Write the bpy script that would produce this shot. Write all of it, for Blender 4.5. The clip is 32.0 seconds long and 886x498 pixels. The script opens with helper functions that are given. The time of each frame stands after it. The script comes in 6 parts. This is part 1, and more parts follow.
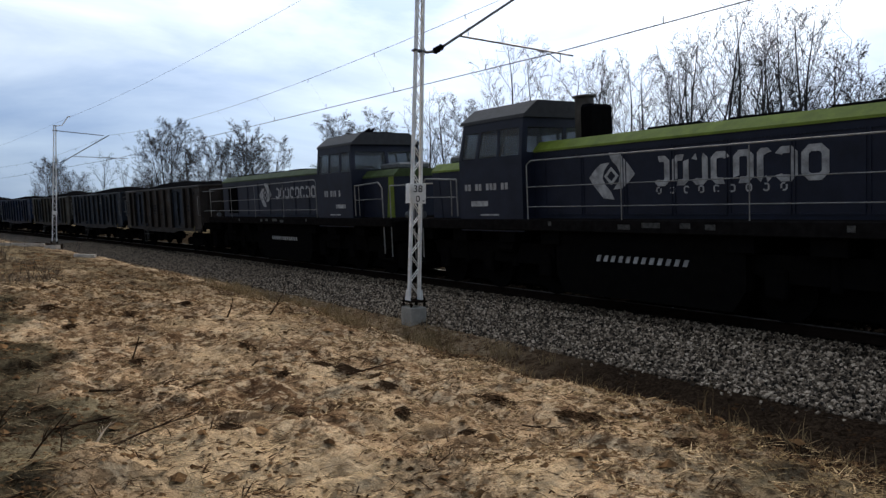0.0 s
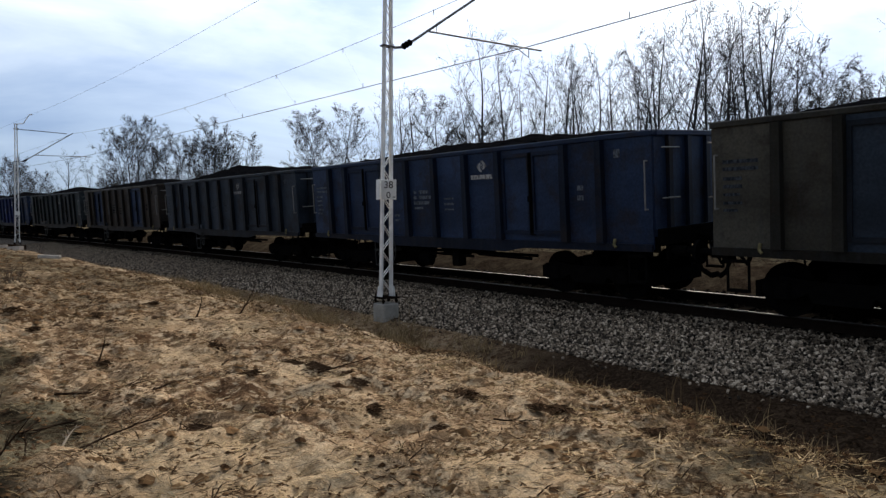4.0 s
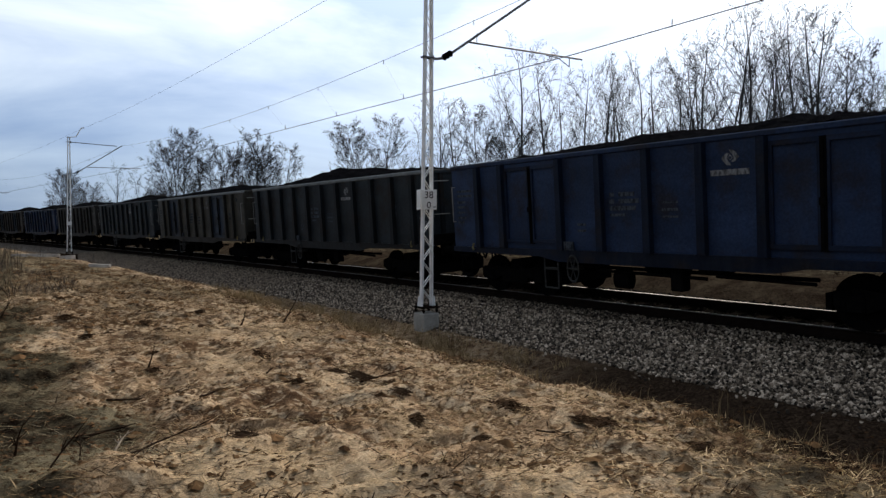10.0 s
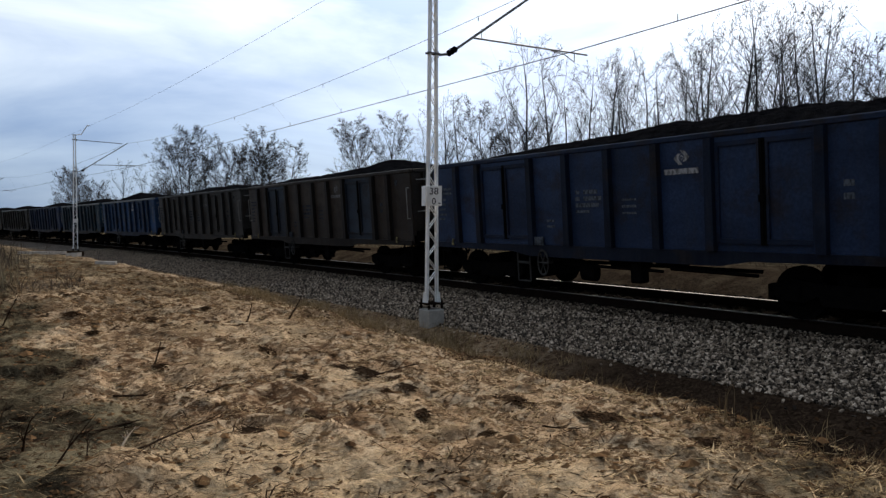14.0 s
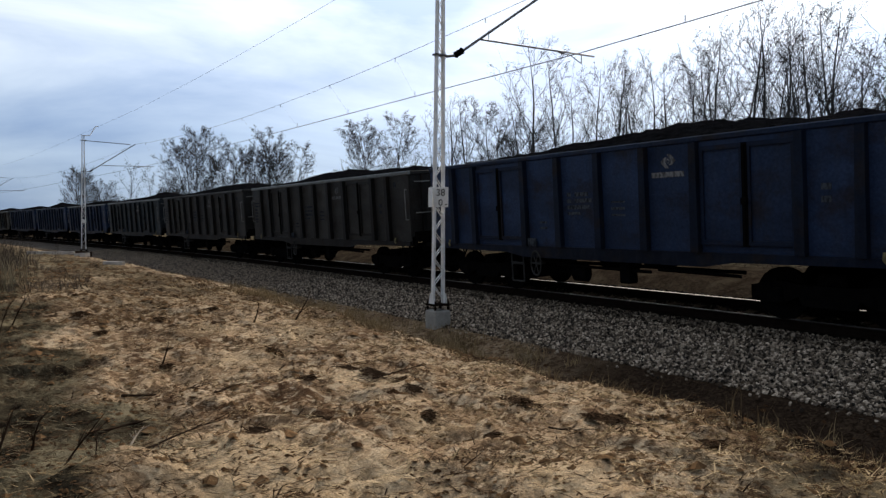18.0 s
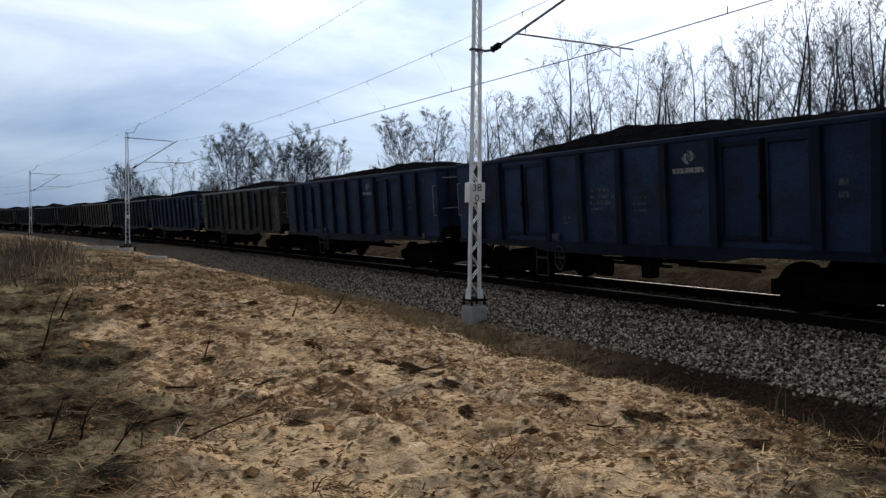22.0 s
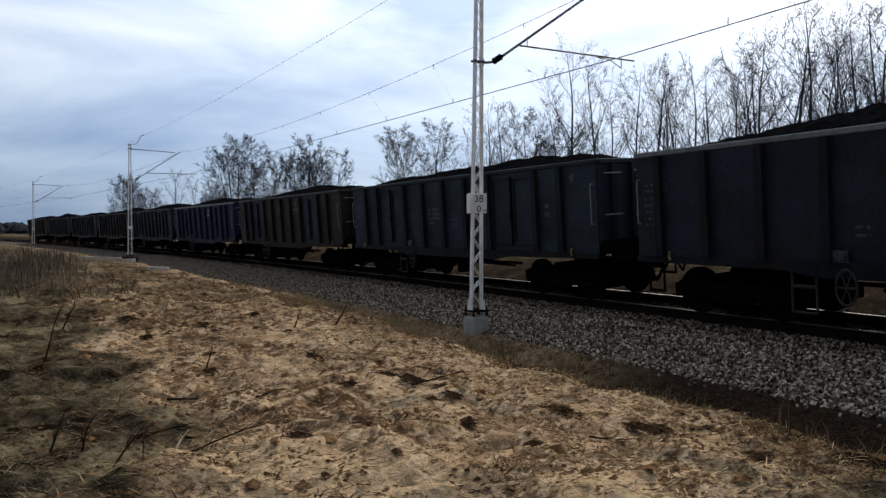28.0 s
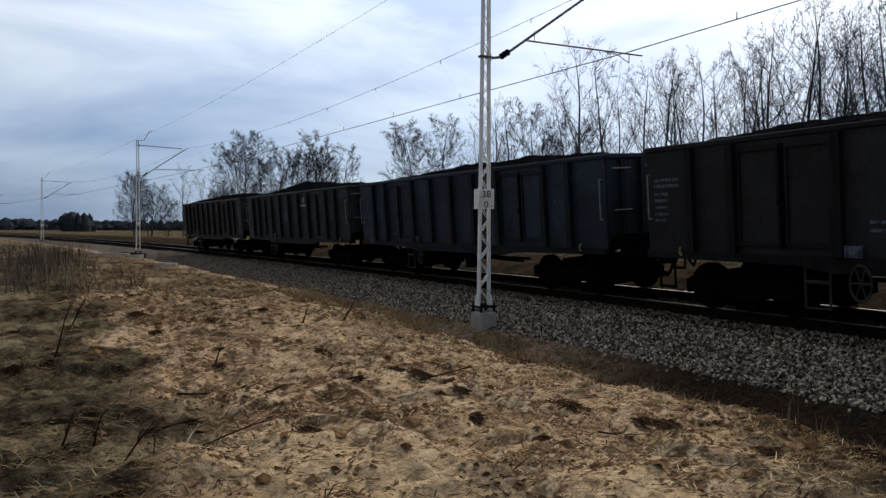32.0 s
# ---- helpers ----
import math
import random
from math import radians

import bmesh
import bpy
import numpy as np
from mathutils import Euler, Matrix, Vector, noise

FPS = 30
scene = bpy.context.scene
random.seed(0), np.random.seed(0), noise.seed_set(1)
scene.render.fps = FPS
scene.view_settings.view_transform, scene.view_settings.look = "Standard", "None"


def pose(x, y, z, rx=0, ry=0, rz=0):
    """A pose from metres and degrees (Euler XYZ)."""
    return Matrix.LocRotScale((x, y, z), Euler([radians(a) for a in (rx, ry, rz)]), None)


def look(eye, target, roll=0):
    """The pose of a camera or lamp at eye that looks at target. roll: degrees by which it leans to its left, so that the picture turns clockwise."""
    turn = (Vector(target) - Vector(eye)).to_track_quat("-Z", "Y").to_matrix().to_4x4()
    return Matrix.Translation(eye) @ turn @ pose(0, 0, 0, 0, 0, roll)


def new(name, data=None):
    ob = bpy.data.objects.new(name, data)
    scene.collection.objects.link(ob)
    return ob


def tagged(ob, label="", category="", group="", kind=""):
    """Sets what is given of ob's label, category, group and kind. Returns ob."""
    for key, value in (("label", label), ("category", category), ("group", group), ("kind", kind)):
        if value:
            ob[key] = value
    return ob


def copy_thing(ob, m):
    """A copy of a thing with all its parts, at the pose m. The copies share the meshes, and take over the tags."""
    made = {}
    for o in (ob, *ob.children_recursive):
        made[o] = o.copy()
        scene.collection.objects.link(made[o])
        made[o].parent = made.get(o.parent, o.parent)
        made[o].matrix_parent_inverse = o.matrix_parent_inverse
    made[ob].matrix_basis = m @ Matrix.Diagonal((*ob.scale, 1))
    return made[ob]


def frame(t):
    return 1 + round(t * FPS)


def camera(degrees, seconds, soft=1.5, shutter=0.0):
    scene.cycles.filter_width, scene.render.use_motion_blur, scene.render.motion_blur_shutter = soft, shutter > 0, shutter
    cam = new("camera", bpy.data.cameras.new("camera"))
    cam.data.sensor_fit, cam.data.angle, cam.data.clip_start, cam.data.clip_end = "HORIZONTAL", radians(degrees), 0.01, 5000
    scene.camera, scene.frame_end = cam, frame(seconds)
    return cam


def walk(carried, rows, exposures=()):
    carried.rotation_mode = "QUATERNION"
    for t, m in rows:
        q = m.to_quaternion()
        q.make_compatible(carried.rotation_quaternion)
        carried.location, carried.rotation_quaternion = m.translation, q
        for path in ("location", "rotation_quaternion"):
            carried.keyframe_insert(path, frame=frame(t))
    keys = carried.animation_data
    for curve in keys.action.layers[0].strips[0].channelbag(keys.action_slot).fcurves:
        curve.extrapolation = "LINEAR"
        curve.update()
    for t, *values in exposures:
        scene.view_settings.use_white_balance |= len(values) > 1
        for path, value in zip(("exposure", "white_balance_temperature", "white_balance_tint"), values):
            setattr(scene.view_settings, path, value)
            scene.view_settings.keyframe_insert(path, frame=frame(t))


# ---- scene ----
cam = camera(64.10, 32.0, soft=1.4)
PATH = [
    (0, pose(-0.008, 0.036, 1.276, 88.123, -1.198, 54.717)),
    (0.5, pose(0.003, 0.039, 1.280, 88.304, -1.113, 53.338)),
    (1, pose(0.012, 0.042, 1.279, 88.070, -0.826, 53.085)),
    (1.5, pose(0.007, 0.042, 1.282, 87.875, -0.815, 52.582)),
    (2, pose(0.006, 0.049, 1.277, 87.841, -0.790, 52.577)),
    (2.5, pose(0.010, 0.051, 1.276, 87.778, -0.823, 52.276)),
    (3, pose(0.018, 0.043, 1.273, 87.920, -0.530, 52.720)),
    (3.5, pose(0.008, 0.054, 1.277, 87.753, -0.527, 52.545)),
    (5.5, pose(0.016, 0.049, 1.272, 88.179, -0.519, 52.255)),
    (6, pose(0.028, 0.035, 1.283, 88.372, -0.415, 52.378)),
    (6.5, pose(0.018, 0.031, 1.278, 88.424, -0.627, 53.277)),
    (7, pose(0.005, 0.024, 1.284, 88.450, -0.560, 54.931)),
    (7.5, pose(0.008, 0.030, 1.278, 88.541, -0.518, 55.387)),
    (8, pose(0.009, 0.026, 1.281, 88.595, -0.571, 55.472)),
    (8.5, pose(0.015, 0.014, 1.288, 88.751, -0.580, 55.211)),
    (9, pose(0.012, 0.021, 1.282, 88.779, -0.561, 55.089)),
    (9.5, pose(0.011, 0.019, 1.275, 88.712, -0.591, 55.072)),
    (10, pose(0.010, 0.018, 1.286, 88.537, -0.440, 55.615)),
    (10.5, pose(0.005, 0.020, 1.280, 88.442, -0.394, 55.693)),
    (11, pose(0.004, 0.021, 1.284, 88.410, -0.287, 55.735)),
    (11.5, pose(0.004, 0.024, 1.283, 88.385, -0.239, 55.661)),
    (12, pose(0.005, 0.029, 1.279, 88.201, -0.219, 55.501)),
    (12.5, pose(0.005, 0.029, 1.278, 88.038, -0.410, 55.691)),
    (13, pose(0.004, 0.013, 1.285, 88.184, -0.342, 55.937)),
    (13.5, pose(-0.011, 0.028, 1.279, 88.061, -0.262, 55.977)),
    (14, pose(0.000, 0.018, 1.277, 88.265, -0.302, 56.004)),
    (14.5, pose(0.006, 0.016, 1.280, 88.123, -0.301, 55.949)),
    (16.5, pose(0.009, 0.021, 1.282, 88.184, -0.447, 55.921)),
    (17, pose(0.003, 0.021, 1.276, 88.259, -0.427, 56.140)),
    (17.5, pose(0.001, 0.019, 1.275, 88.424, -0.458, 56.186)),
    (18, pose(0.013, 0.006, 1.281, 88.349, -0.437, 56.525)),
    (18.5, pose(-0.002, 0.005, 1.278, 88.135, -0.657, 57.028)),
    (19, pose(0.007, -0.000, 1.284, 88.360, -0.654, 58.307)),
    (19.5, pose(0.009, -0.008, 1.283, 88.481, -0.850, 58.789)),
    (20, pose(0.008, -0.002, 1.278, 88.504, -0.653, 59.085)),
    (20.5, pose(0.009, -0.012, 1.283, 88.172, -0.227, 59.275)),
    (21, pose(0.004, -0.009, 1.280, 88.383, -0.020, 59.628)),
    (21.5, pose(0.001, -0.005, 1.279, 88.064, -0.320, 59.484)),
    (22, pose(0.002, -0.007, 1.283, 87.940, -0.444, 59.412)),
    (22.5, pose(0.003, -0.004, 1.282, 88.068, -0.315, 59.415)),
    (23, pose(-0.000, 0.000, 1.283, 88.289, -0.278, 59.315)),
    (23.5, pose(-0.004, 0.001, 1.278, 88.113, -0.359, 59.160)),
    (24, pose(-0.006, 0.001, 1.282, 88.511, -0.350, 59.116)),
    (24.5, pose(0.011, -0.008, 1.278, 88.650, -0.455, 58.976)),
    (25, pose(0.004, -0.010, 1.284, 88.569, -0.170, 59.282)),
    (25.5, pose(0.009, -0.007, 1.284, 88.603, -0.393, 59.158)),
    (27.5, pose(0.004, -0.008, 1.283, 88.689, -0.394, 59.365)),
    (28, pose(0.007, -0.009, 1.290, 88.797, -0.398, 59.566)),
    (28.5, pose(0.008, -0.008, 1.297, 88.868, -0.277, 59.308)),
    (29, pose(0.027, -0.011, 1.289, 88.974, -0.376, 59.246)),
    (29.5, pose(0.021, -0.013, 1.292, 88.953, -0.173, 59.527)),
    (30, pose(0.010, -0.009, 1.289, 88.954, -0.241, 59.548)),
    (30.5, pose(0.025, -0.007, 1.286, 89.016, -0.323, 59.434)),
    (31, pose(0.011, -0.018, 1.292, 88.984, -0.315, 59.359)),
    (31.5, pose(0.018, -0.014, 1.286, 88.659, -0.395, 59.914)),
    (32, pose(0.004, -0.027, 1.287, 88.453, -0.339, 60.100)),
]
walk(cam, PATH, [(0.0, 0.06), (6.0, 0.04), (9.0, 0.0), (25.0, -0.02), (28.0, -0.08), (30.0, -0.14), (32.0, -0.19)])

# ---------------------------------------------------------------- world and sun
SUN_EL, SUN_AZ = 33.0, 129.0          # degrees; azimuth counted from +x towards +y


def ramp_node(n, l, fac, stops):
    r = n.new("ShaderNodeValToRGB")
    while len(r.color_ramp.elements) < len(stops):
        r.color_ramp.elements.new(0.5)
    for e, (at, col) in zip(r.color_ramp.elements, stops):
        e.position, e.color = at, (*col, 1)
    l.new(fac, r.inputs["Fac"])
    return r


def make_world():
    w = bpy.data.worlds.new("overcast_sky")
    scene.world = w
    w.use_nodes = True
    n, l = w.node_tree.nodes, w.node_tree.links
    n.clear()
    out = n.new("ShaderNodeOutputWorld")
    bg = n.new("ShaderNodeBackground")
    sky = n.new("ShaderNodeTexSky")
    sky.sky_type, sky.sun_disc = "NISHITA", False
    sky.sun_elevation, sky.sun_rotation = radians(SUN_EL), radians(90 - SUN_AZ)
    sky.air_density, sky.dust_density = 1.0, 2.0
    co = n.new("ShaderNodeTexCoord")
    mp = n.new("ShaderNodeMapping")
    mp.inputs["Scale"].default_value = (1.0, 1.0, 4.2)
    l.new(co.outputs["Generated"], mp.inputs["Vector"])
    nz = n.new("ShaderNodeTexNoise")
    nz.inputs["Scale"].default_value, nz.inputs["Detail"].default_value, nz.inputs["Roughness"].default_value = 1.7, 7, 0.55
    nz.inputs["Distortion"].default_value = 0.4
    l.new(mp.outputs["Vector"], nz.inputs["Vector"])
    # cloud deck: blue-grey bellies and white breaks, lighter towards the zenith
    ramp = n.new("ShaderNodeValToRGB")
    ramp.color_ramp.elements[0].position, ramp.color_ramp.elements[0].color = 0.36, (5.2, 6.6, 9.0, 1)
    ramp.color_ramp.elements[1].position, ramp.color_ramp.elements[1].color = 0.62, (11.9, 12.4, 13.0, 1)
    l.new(nz.outputs["Fac"], ramp.inputs["Fac"])
    sep = n.new("ShaderNodeSeparateXYZ")
    l.new(co.outputs["Generated"], sep.inputs["Vector"])
    up = n.new("ShaderNodeMapRange")
    up.inputs["From Min"].default_value, up.inputs["From Max"].default_value = 0.0, 0.30
    l.new(sep.outputs["Z"], up.inputs["Value"])
    low = ramp_node(n, l, up.outputs["Result"], ((0.0, (0.40, 0.515, 0.645)), (0.42, (0.58, 0.70, 0.86)), (0.72, (0.90, 0.975, 1.07)), (1.0, (1.24, 1.26, 1.29))))
    lit = n.new("ShaderNodeMixRGB")
    lit.blend_type, lit.inputs["Fac"].default_value = "MULTIPLY", 1.0
    l.new(ramp.outputs["Color"], lit.inputs["Color1"])
    l.new(low.outputs["Color"], lit.inputs["Color2"])
    dot = n.new("ShaderNodeVectorMath")
    dot.operation = "DOT_PRODUCT"
    dot.inputs[1].default_value = (math.cos(radians(SUN_AZ)), math.sin(radians(SUN_AZ)), 0.35)
    l.new(co.outputs["Generated"], dot.inputs[0])
    side = n.new("ShaderNodeMapRange")
    side.inputs["From Min"].default_value, side.inputs["From Max"].default_value = -0.1, 1.0
    side.inputs["To Min"].default_value, side.inputs["To Max"].default_value = 0.35, 1.25
    l.new(dot.outputs["Value"], side.inputs["Value"])
    toward = n.new("ShaderNodeMixRGB")
    toward.blend_type, toward.inputs["Fac"].default_value = "MULTIPLY", 1.0
    l.new(lit.outputs["Color"], toward.inputs["Color1"])
    l.new(side.outputs["Result"], toward.inputs["Color2"])
    lit = toward
    mix = n.new("ShaderNodeMixRGB")
    mix.inputs["Fac"].default_value = 0.86
    l.new(sky.outputs["Color"], mix.inputs["Color1"])
    l.new(lit.outputs["Color"], mix.inputs["Color2"])
    l.new(mix.outputs["Color"], bg.inputs["Color"])
    bg.inputs["Strength"].default_value = 0.085
    l.new(bg.outputs["Background"], out.inputs["Surface"])


make_world()
sun = new("sun", bpy.data.lights.new("sun", "SUN"))
sun.data.energy, sun.data.angle, sun.data.color = 3.0, radians(24), (1.0, 0.86, 0.70)
sun.matrix_world = look((0, 0, 0), (-math.cos(radians(SUN_AZ)) * math.cos(radians(SUN_EL)), -math.sin(radians(SUN_AZ)) * math.cos(radians(SUN_EL)), -math.sin(radians(SUN_EL))))
scene.view_settings.exposure = 0.0

# ---------------------------------------------------------------- materials


def nodes(name):
    m = bpy.data.materials.new(name)
    m.use_nodes = True
    n, l = m.node_tree.nodes, m.node_tree.links
    return m, n, l, n["Principled BSDF"]


def noise_node(n, l, scale, detail=5.0, rough=0.6, vec=None):
    z = n.new("ShaderNodeTexNoise")
    z.inputs["Scale"].default_value, z.inputs["Detail"].default_value, z.inputs["Roughness"].default_value = scale, detail, rough
    if vec:
        l.new(vec, z.inputs["Vector"])
    return z


def mix_node(n, l, fac, a, b, how="MIX"):
    m = n.new("ShaderNodeMixRGB")
    m.blend_type = how
    for key, v in (("Fac", fac), ("Color1", a), ("Color2", b)):
        if isinstance(v, (int, float)):
            m.inputs[key].default_value = v if key == "Fac" else (v, v, v, 1)
        elif isinstance(v, tuple):
            m.inputs[key].default_value = (*v, 1)
        else:
            l.new(v, m.inputs[key])
    return m


def bump_node(n, l, height, strength, dist, b):
    u = n.new("ShaderNodeBump")
    u.inputs["Strength"].default_value, u.inputs["Distance"].default_value = strength, dist
    l.new(height, u.inputs["Height"])
    l.new(u.outputs["Normal"], b.inputs["Normal"])


def plain(name, col, rough=0.6, metal=0.0, var=0.25, scale=6.0, fine=60.0, bump=0.15, dist=0.01):
    """A worn plain surface: two scales of noise over one colour."""
    m, n, l, b = nodes(name)
    co = n.new("ShaderNodeTexCoord").outputs["Object"]
    a, c = noise_node(n, l, scale, 4, 0.6, co), noise_node(n, l, fine, 3, 0.6, co)
    lo, hi = tuple(v * (1 - var) for v in col), tuple(min(1, v * (1 + var)) for v in col)
    r1 = ramp_node(n, l, a.outputs["Fac"], ((0.3, lo), (0.7, hi)))
    r2 = ramp_node(n, l, c.outputs["Fac"], ((0.3, (1 - var * 0.6,) * 3), (0.7, (1.0,) * 3)))
    l.new(mix_node(n, l, 1.0, r1.outputs["Color"], r2.outputs["Color"], "MULTIPLY").outputs["Color"], b.inputs["Base Color"])
    b.inputs["Roughness"].default_value, b.inputs["Metallic"].default_value = rough, metal
    b.inputs["Specular IOR Level"].default_value = 0.0 if max(col) < 0.03 or rough > 0.84 else 0.25
    if bump:
        bump_node(n, l, c.outputs["Fac"], bump, dist, b)
    return m


def wagon_paint(name):
    """Old wagon paint, its hue from the object's own colour, with rust, streaks and coal dust."""
    m, n, l, b = nodes(name)
    co = n.new("ShaderNodeTexCoord").outputs["Object"]
    info = n.new("ShaderNodeObjectInfo")
    off = n.new("ShaderNodeVectorMath")
    off.operation = "ADD"
    l.new(co, off.inputs[0])
    sc = n.new("ShaderNodeVectorMath")
    sc.operation = "SCALE"
    sc.inputs[0].default_value = (37, 11, 5)
    l.new(info.outputs["Random"], sc.inputs["Scale"])
    l.new(sc.outputs["Vector"], off.inputs[1])
    v = off.outputs["Vector"]
    st = n.new("ShaderNodeMapping")
    st.inputs["Scale"].default_value = (7, 7, 0.8)
    l.new(v, st.inputs["Vector"])
    big, fine, streak = noise_node(n, l, 1.1, 6, 0.65, v), noise_node(n, l, 22, 4, 0.6, v), noise_node(n, l, 1.0, 4, 0.6, st.outputs["Vector"])
    rust = ramp_node(n, l, big.outputs["Fac"], ((0.51, (0, 0, 0)), (0.66, (0.70,) * 3)))
    lay = n.new("ShaderNodeMapping")
    lay.inputs["Scale"].default_value = (0.35, 0.35, 0.9)
    l.new(v, lay.inputs["Vector"])
    old = ramp_node(n, l, noise_node(n, l, 1.0, 4, 0.6, lay.outputs["Vector"]).outputs["Fac"], ((0.38, (0.72,) * 3), (0.50, (1.0,) * 3), (0.62, (1.30,) * 3)))
    c0 = mix_node(n, l, 1.0, info.outputs["Color"], old.outputs["Color"], "MULTIPLY")
    c1 = mix_node(n, l, rust.outputs["Color"], c0.outputs["Color"], (0.023, 0.0165, 0.012))
    dust = ramp_node(n, l, streak.outputs["Fac"], ((0.44, (0, 0, 0)), (0.70, (0.24,) * 3)))
    c2 = mix_node(n, l, dust.outputs["Color"], c1.outputs["Color"], (0.034, 0.040, 0.050))
    f2 = ramp_node(n, l, fine.outputs["Fac"], ((0.3, (0.7,) * 3), (0.7, (1.15,) * 3)))
    l.new(mix_node(n, l, 1.0, c2.outputs["Color"], f2.outputs["Color"], "MULTIPLY").outputs["Color"], b.inputs["Base Color"])
    gloss = ramp_node(n, l, big.outputs["Fac"], ((0.3, (0.40,) * 3), (0.7, (0.62,) * 3)))
    l.new(gloss.outputs["Color"], b.inputs["Roughness"])
    b.inputs["Specular IOR Level"].default_value = 0.11
    bump_node(n, l, big.outputs["Fac"], 0.25, 0.02, b)
    return m


def mark_paint(name):
    """Stencil paint, its strength from the object's own colour, rubbed off in patches."""
    m, n, l, b = nodes(name)
    co = n.new("ShaderNodeTexCoord").outputs["Object"]
    info = n.new("ShaderNodeObjectInfo")
    st = n.new("ShaderNodeMapping")
    st.inputs["Scale"].default_value = (1.0, 1.0, 0.4)
    l.new(co, st.inputs["Vector"])
    worn = ramp_node(n, l, noise_node(n, l, 21, 4, 0.6, st.outputs["Vector"]).outputs["Fac"], ((0.40, (0.30,) * 3), (0.58, (1.0,) * 3)))
    l.new(mix_node(n, l, 1.0, info.outputs["Color"], worn.outputs["Color"], "MULTIPLY").outputs["Color"], b.inputs["Base Color"])
    b.inputs["Roughness"].default_value, b.inputs["Specular IOR Level"].default_value = 0.8, 0.0
    return m


PAINT = wagon_paint("wagon_paint")
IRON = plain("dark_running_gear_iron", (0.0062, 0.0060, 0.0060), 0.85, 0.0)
STEEL = plain("worn_rail_steel", (0.075, 0.071, 0.068), 0.55, 0.25, 0.15, 3, 40, 0.05)
RAILSIDE = plain("rusty_rail_side", (0.014, 0.010, 0.008), 0.85)
COAL = plain("coal", (0.0100, 0.0100, 0.0112), 0.9, 0.0, 0.5, 5, 30, 1.0, 0.05)
CONCRETE = plain("weathered_concrete", (0.36, 0.35, 0.32), 0.85, 0.0, 0.25, 4, 50, 0.4)
# oily concrete; the shade under the train is put into this colour too
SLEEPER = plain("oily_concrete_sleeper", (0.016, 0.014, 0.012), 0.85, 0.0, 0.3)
GALV = plain("galvanised_steel", (0.84, 0.84, 0.83), 0.5, 0.1, 0.15, 5, 50, 0.08)
CABLE = plain("dark_overhead_wire", (0.045, 0.04, 0.04), 0.5, 0.5)
TUBE = plain("dark_cantilever_tube", (0.13, 0.125, 0.125), 0.5, 0.4)
WHITE = plain("white_sign_enamel", (0.78, 0.78, 0.76), 0.4, 0.0, 0.06, 8, 60, 0.02)
BLACK = plain("black_lettering", (0.012, 0.012, 0.013), 0.5, 0.0, 0.1)
STENCIL = mark_paint("faded_white_stencil")
HANDRAIL = plain("pale_handrail_paint", (0.24, 0.24, 0.23), 0.6, 0.0, 0.3)
DULL_IRON = plain("dull_grey_iron", (0.030, 0.030, 0.029), 0.7, 0.0, 0.4)


# ---------------------------------------------------------------- mesh helpers
def box(bm, x0, x1, y0, y1, z0, z1, bevel=0.0):
    r = bmesh.ops.create_cube(bm, size=1.0, matrix=Matrix.Translation(((x0 + x1) / 2, (y0 + y1) / 2, (z0 + z1) / 2)) @ Matrix.Diagonal((abs(x1 - x0), abs(y1 - y0), abs(z1 - z0), 1)))
    if bevel:
        es = list({e for v in r["verts"] for e in v.link_edges})
        bmesh.ops.bevel(bm, geom=es, offset=bevel, segments=1, affect="EDGES", profile=0.5)
    return r["verts"]


def beam(bm, a, b, r, n=8, r2=None, caps=True):
    a, b = Vector(a), Vector(b)
    d = b - a
    m = Matrix.Translation((a + b) / 2) @ d.to_track_quat("Z", "Y").to_matrix().to_4x4()
    bmesh.ops.create_cone(bm, cap_ends=caps, segments=n, radius1=r, radius2=r if r2 is None else r2, depth=d.length, matrix=m)


def bar(bm, a, b, w, h):
    """A flat or square bar from a to b, w wide and h deep."""
    a, b = Vector(a), Vector(b)
    d = b - a
    m = Matrix.Translation((a + b) / 2) @ d.to_track_quat("Z", "Y").to_matrix().to_4x4() @ Matrix.Diagonal((w, h, d.length, 1))
    bmesh.ops.create_cube(bm, size=1.0, matrix=m)


def prism(bm, outline, y0, y1):
    """The outline of (x, z) points, swept from y0 to y1."""
    a, b = [bm.verts.new((x, y0, z)) for x, z in outline], [bm.verts.new((x, y1, z)) for x, z in outline]
    k = len(outline)
    bm.faces.new(a)
    bm.faces.new(b[::-1])
    for i in range(k):
        bm.faces.new((a[i], b[i], b[(i + 1) % k], a[(i + 1) % k]))
    bmesh.ops.recalc_face_normals(bm, faces=bm.faces)


def rail_run(bm, pts, r=0.017):
    for a, b in zip(pts, pts[1:]):
        beam(bm, a, b, r, 6)


def mesh_of(name, bm, material, smooth=False):
    me = bpy.data.meshes.new(name)
    bm.to_mesh(me)
    bm.free()
    me.materials.append(material)
    if smooth:
        for f in me.polygons:
            f.use_smooth = True
    return me


def raw_mesh(name, verts, faces, material, smooth=False):
    me = bpy.data.meshes.new(name)
    me.from_pydata(verts, [], faces)
    me.materials.append(material)
    if smooth:
        me.polygons.foreach_set("use_smooth", [True] * len(me.polygons))
    me.update()
    return me


def part(name, bm, material, parent, label="", at=None, smooth=False):
    ob = new(name, bm if isinstance(bm, bpy.types.Mesh) else mesh_of(name, bm, material, smooth))
    ob.parent = parent
    if at is not None:
        ob.matrix_basis = at
    return tagged(ob, label)


# ---------------------------------------------------------------- the line of the track
K, Y0 = 0.00146, 12.659           # curvature (1/m) and distance of the track from the camera's stand
ARC_END, ARC_START = 170.0, -70.0


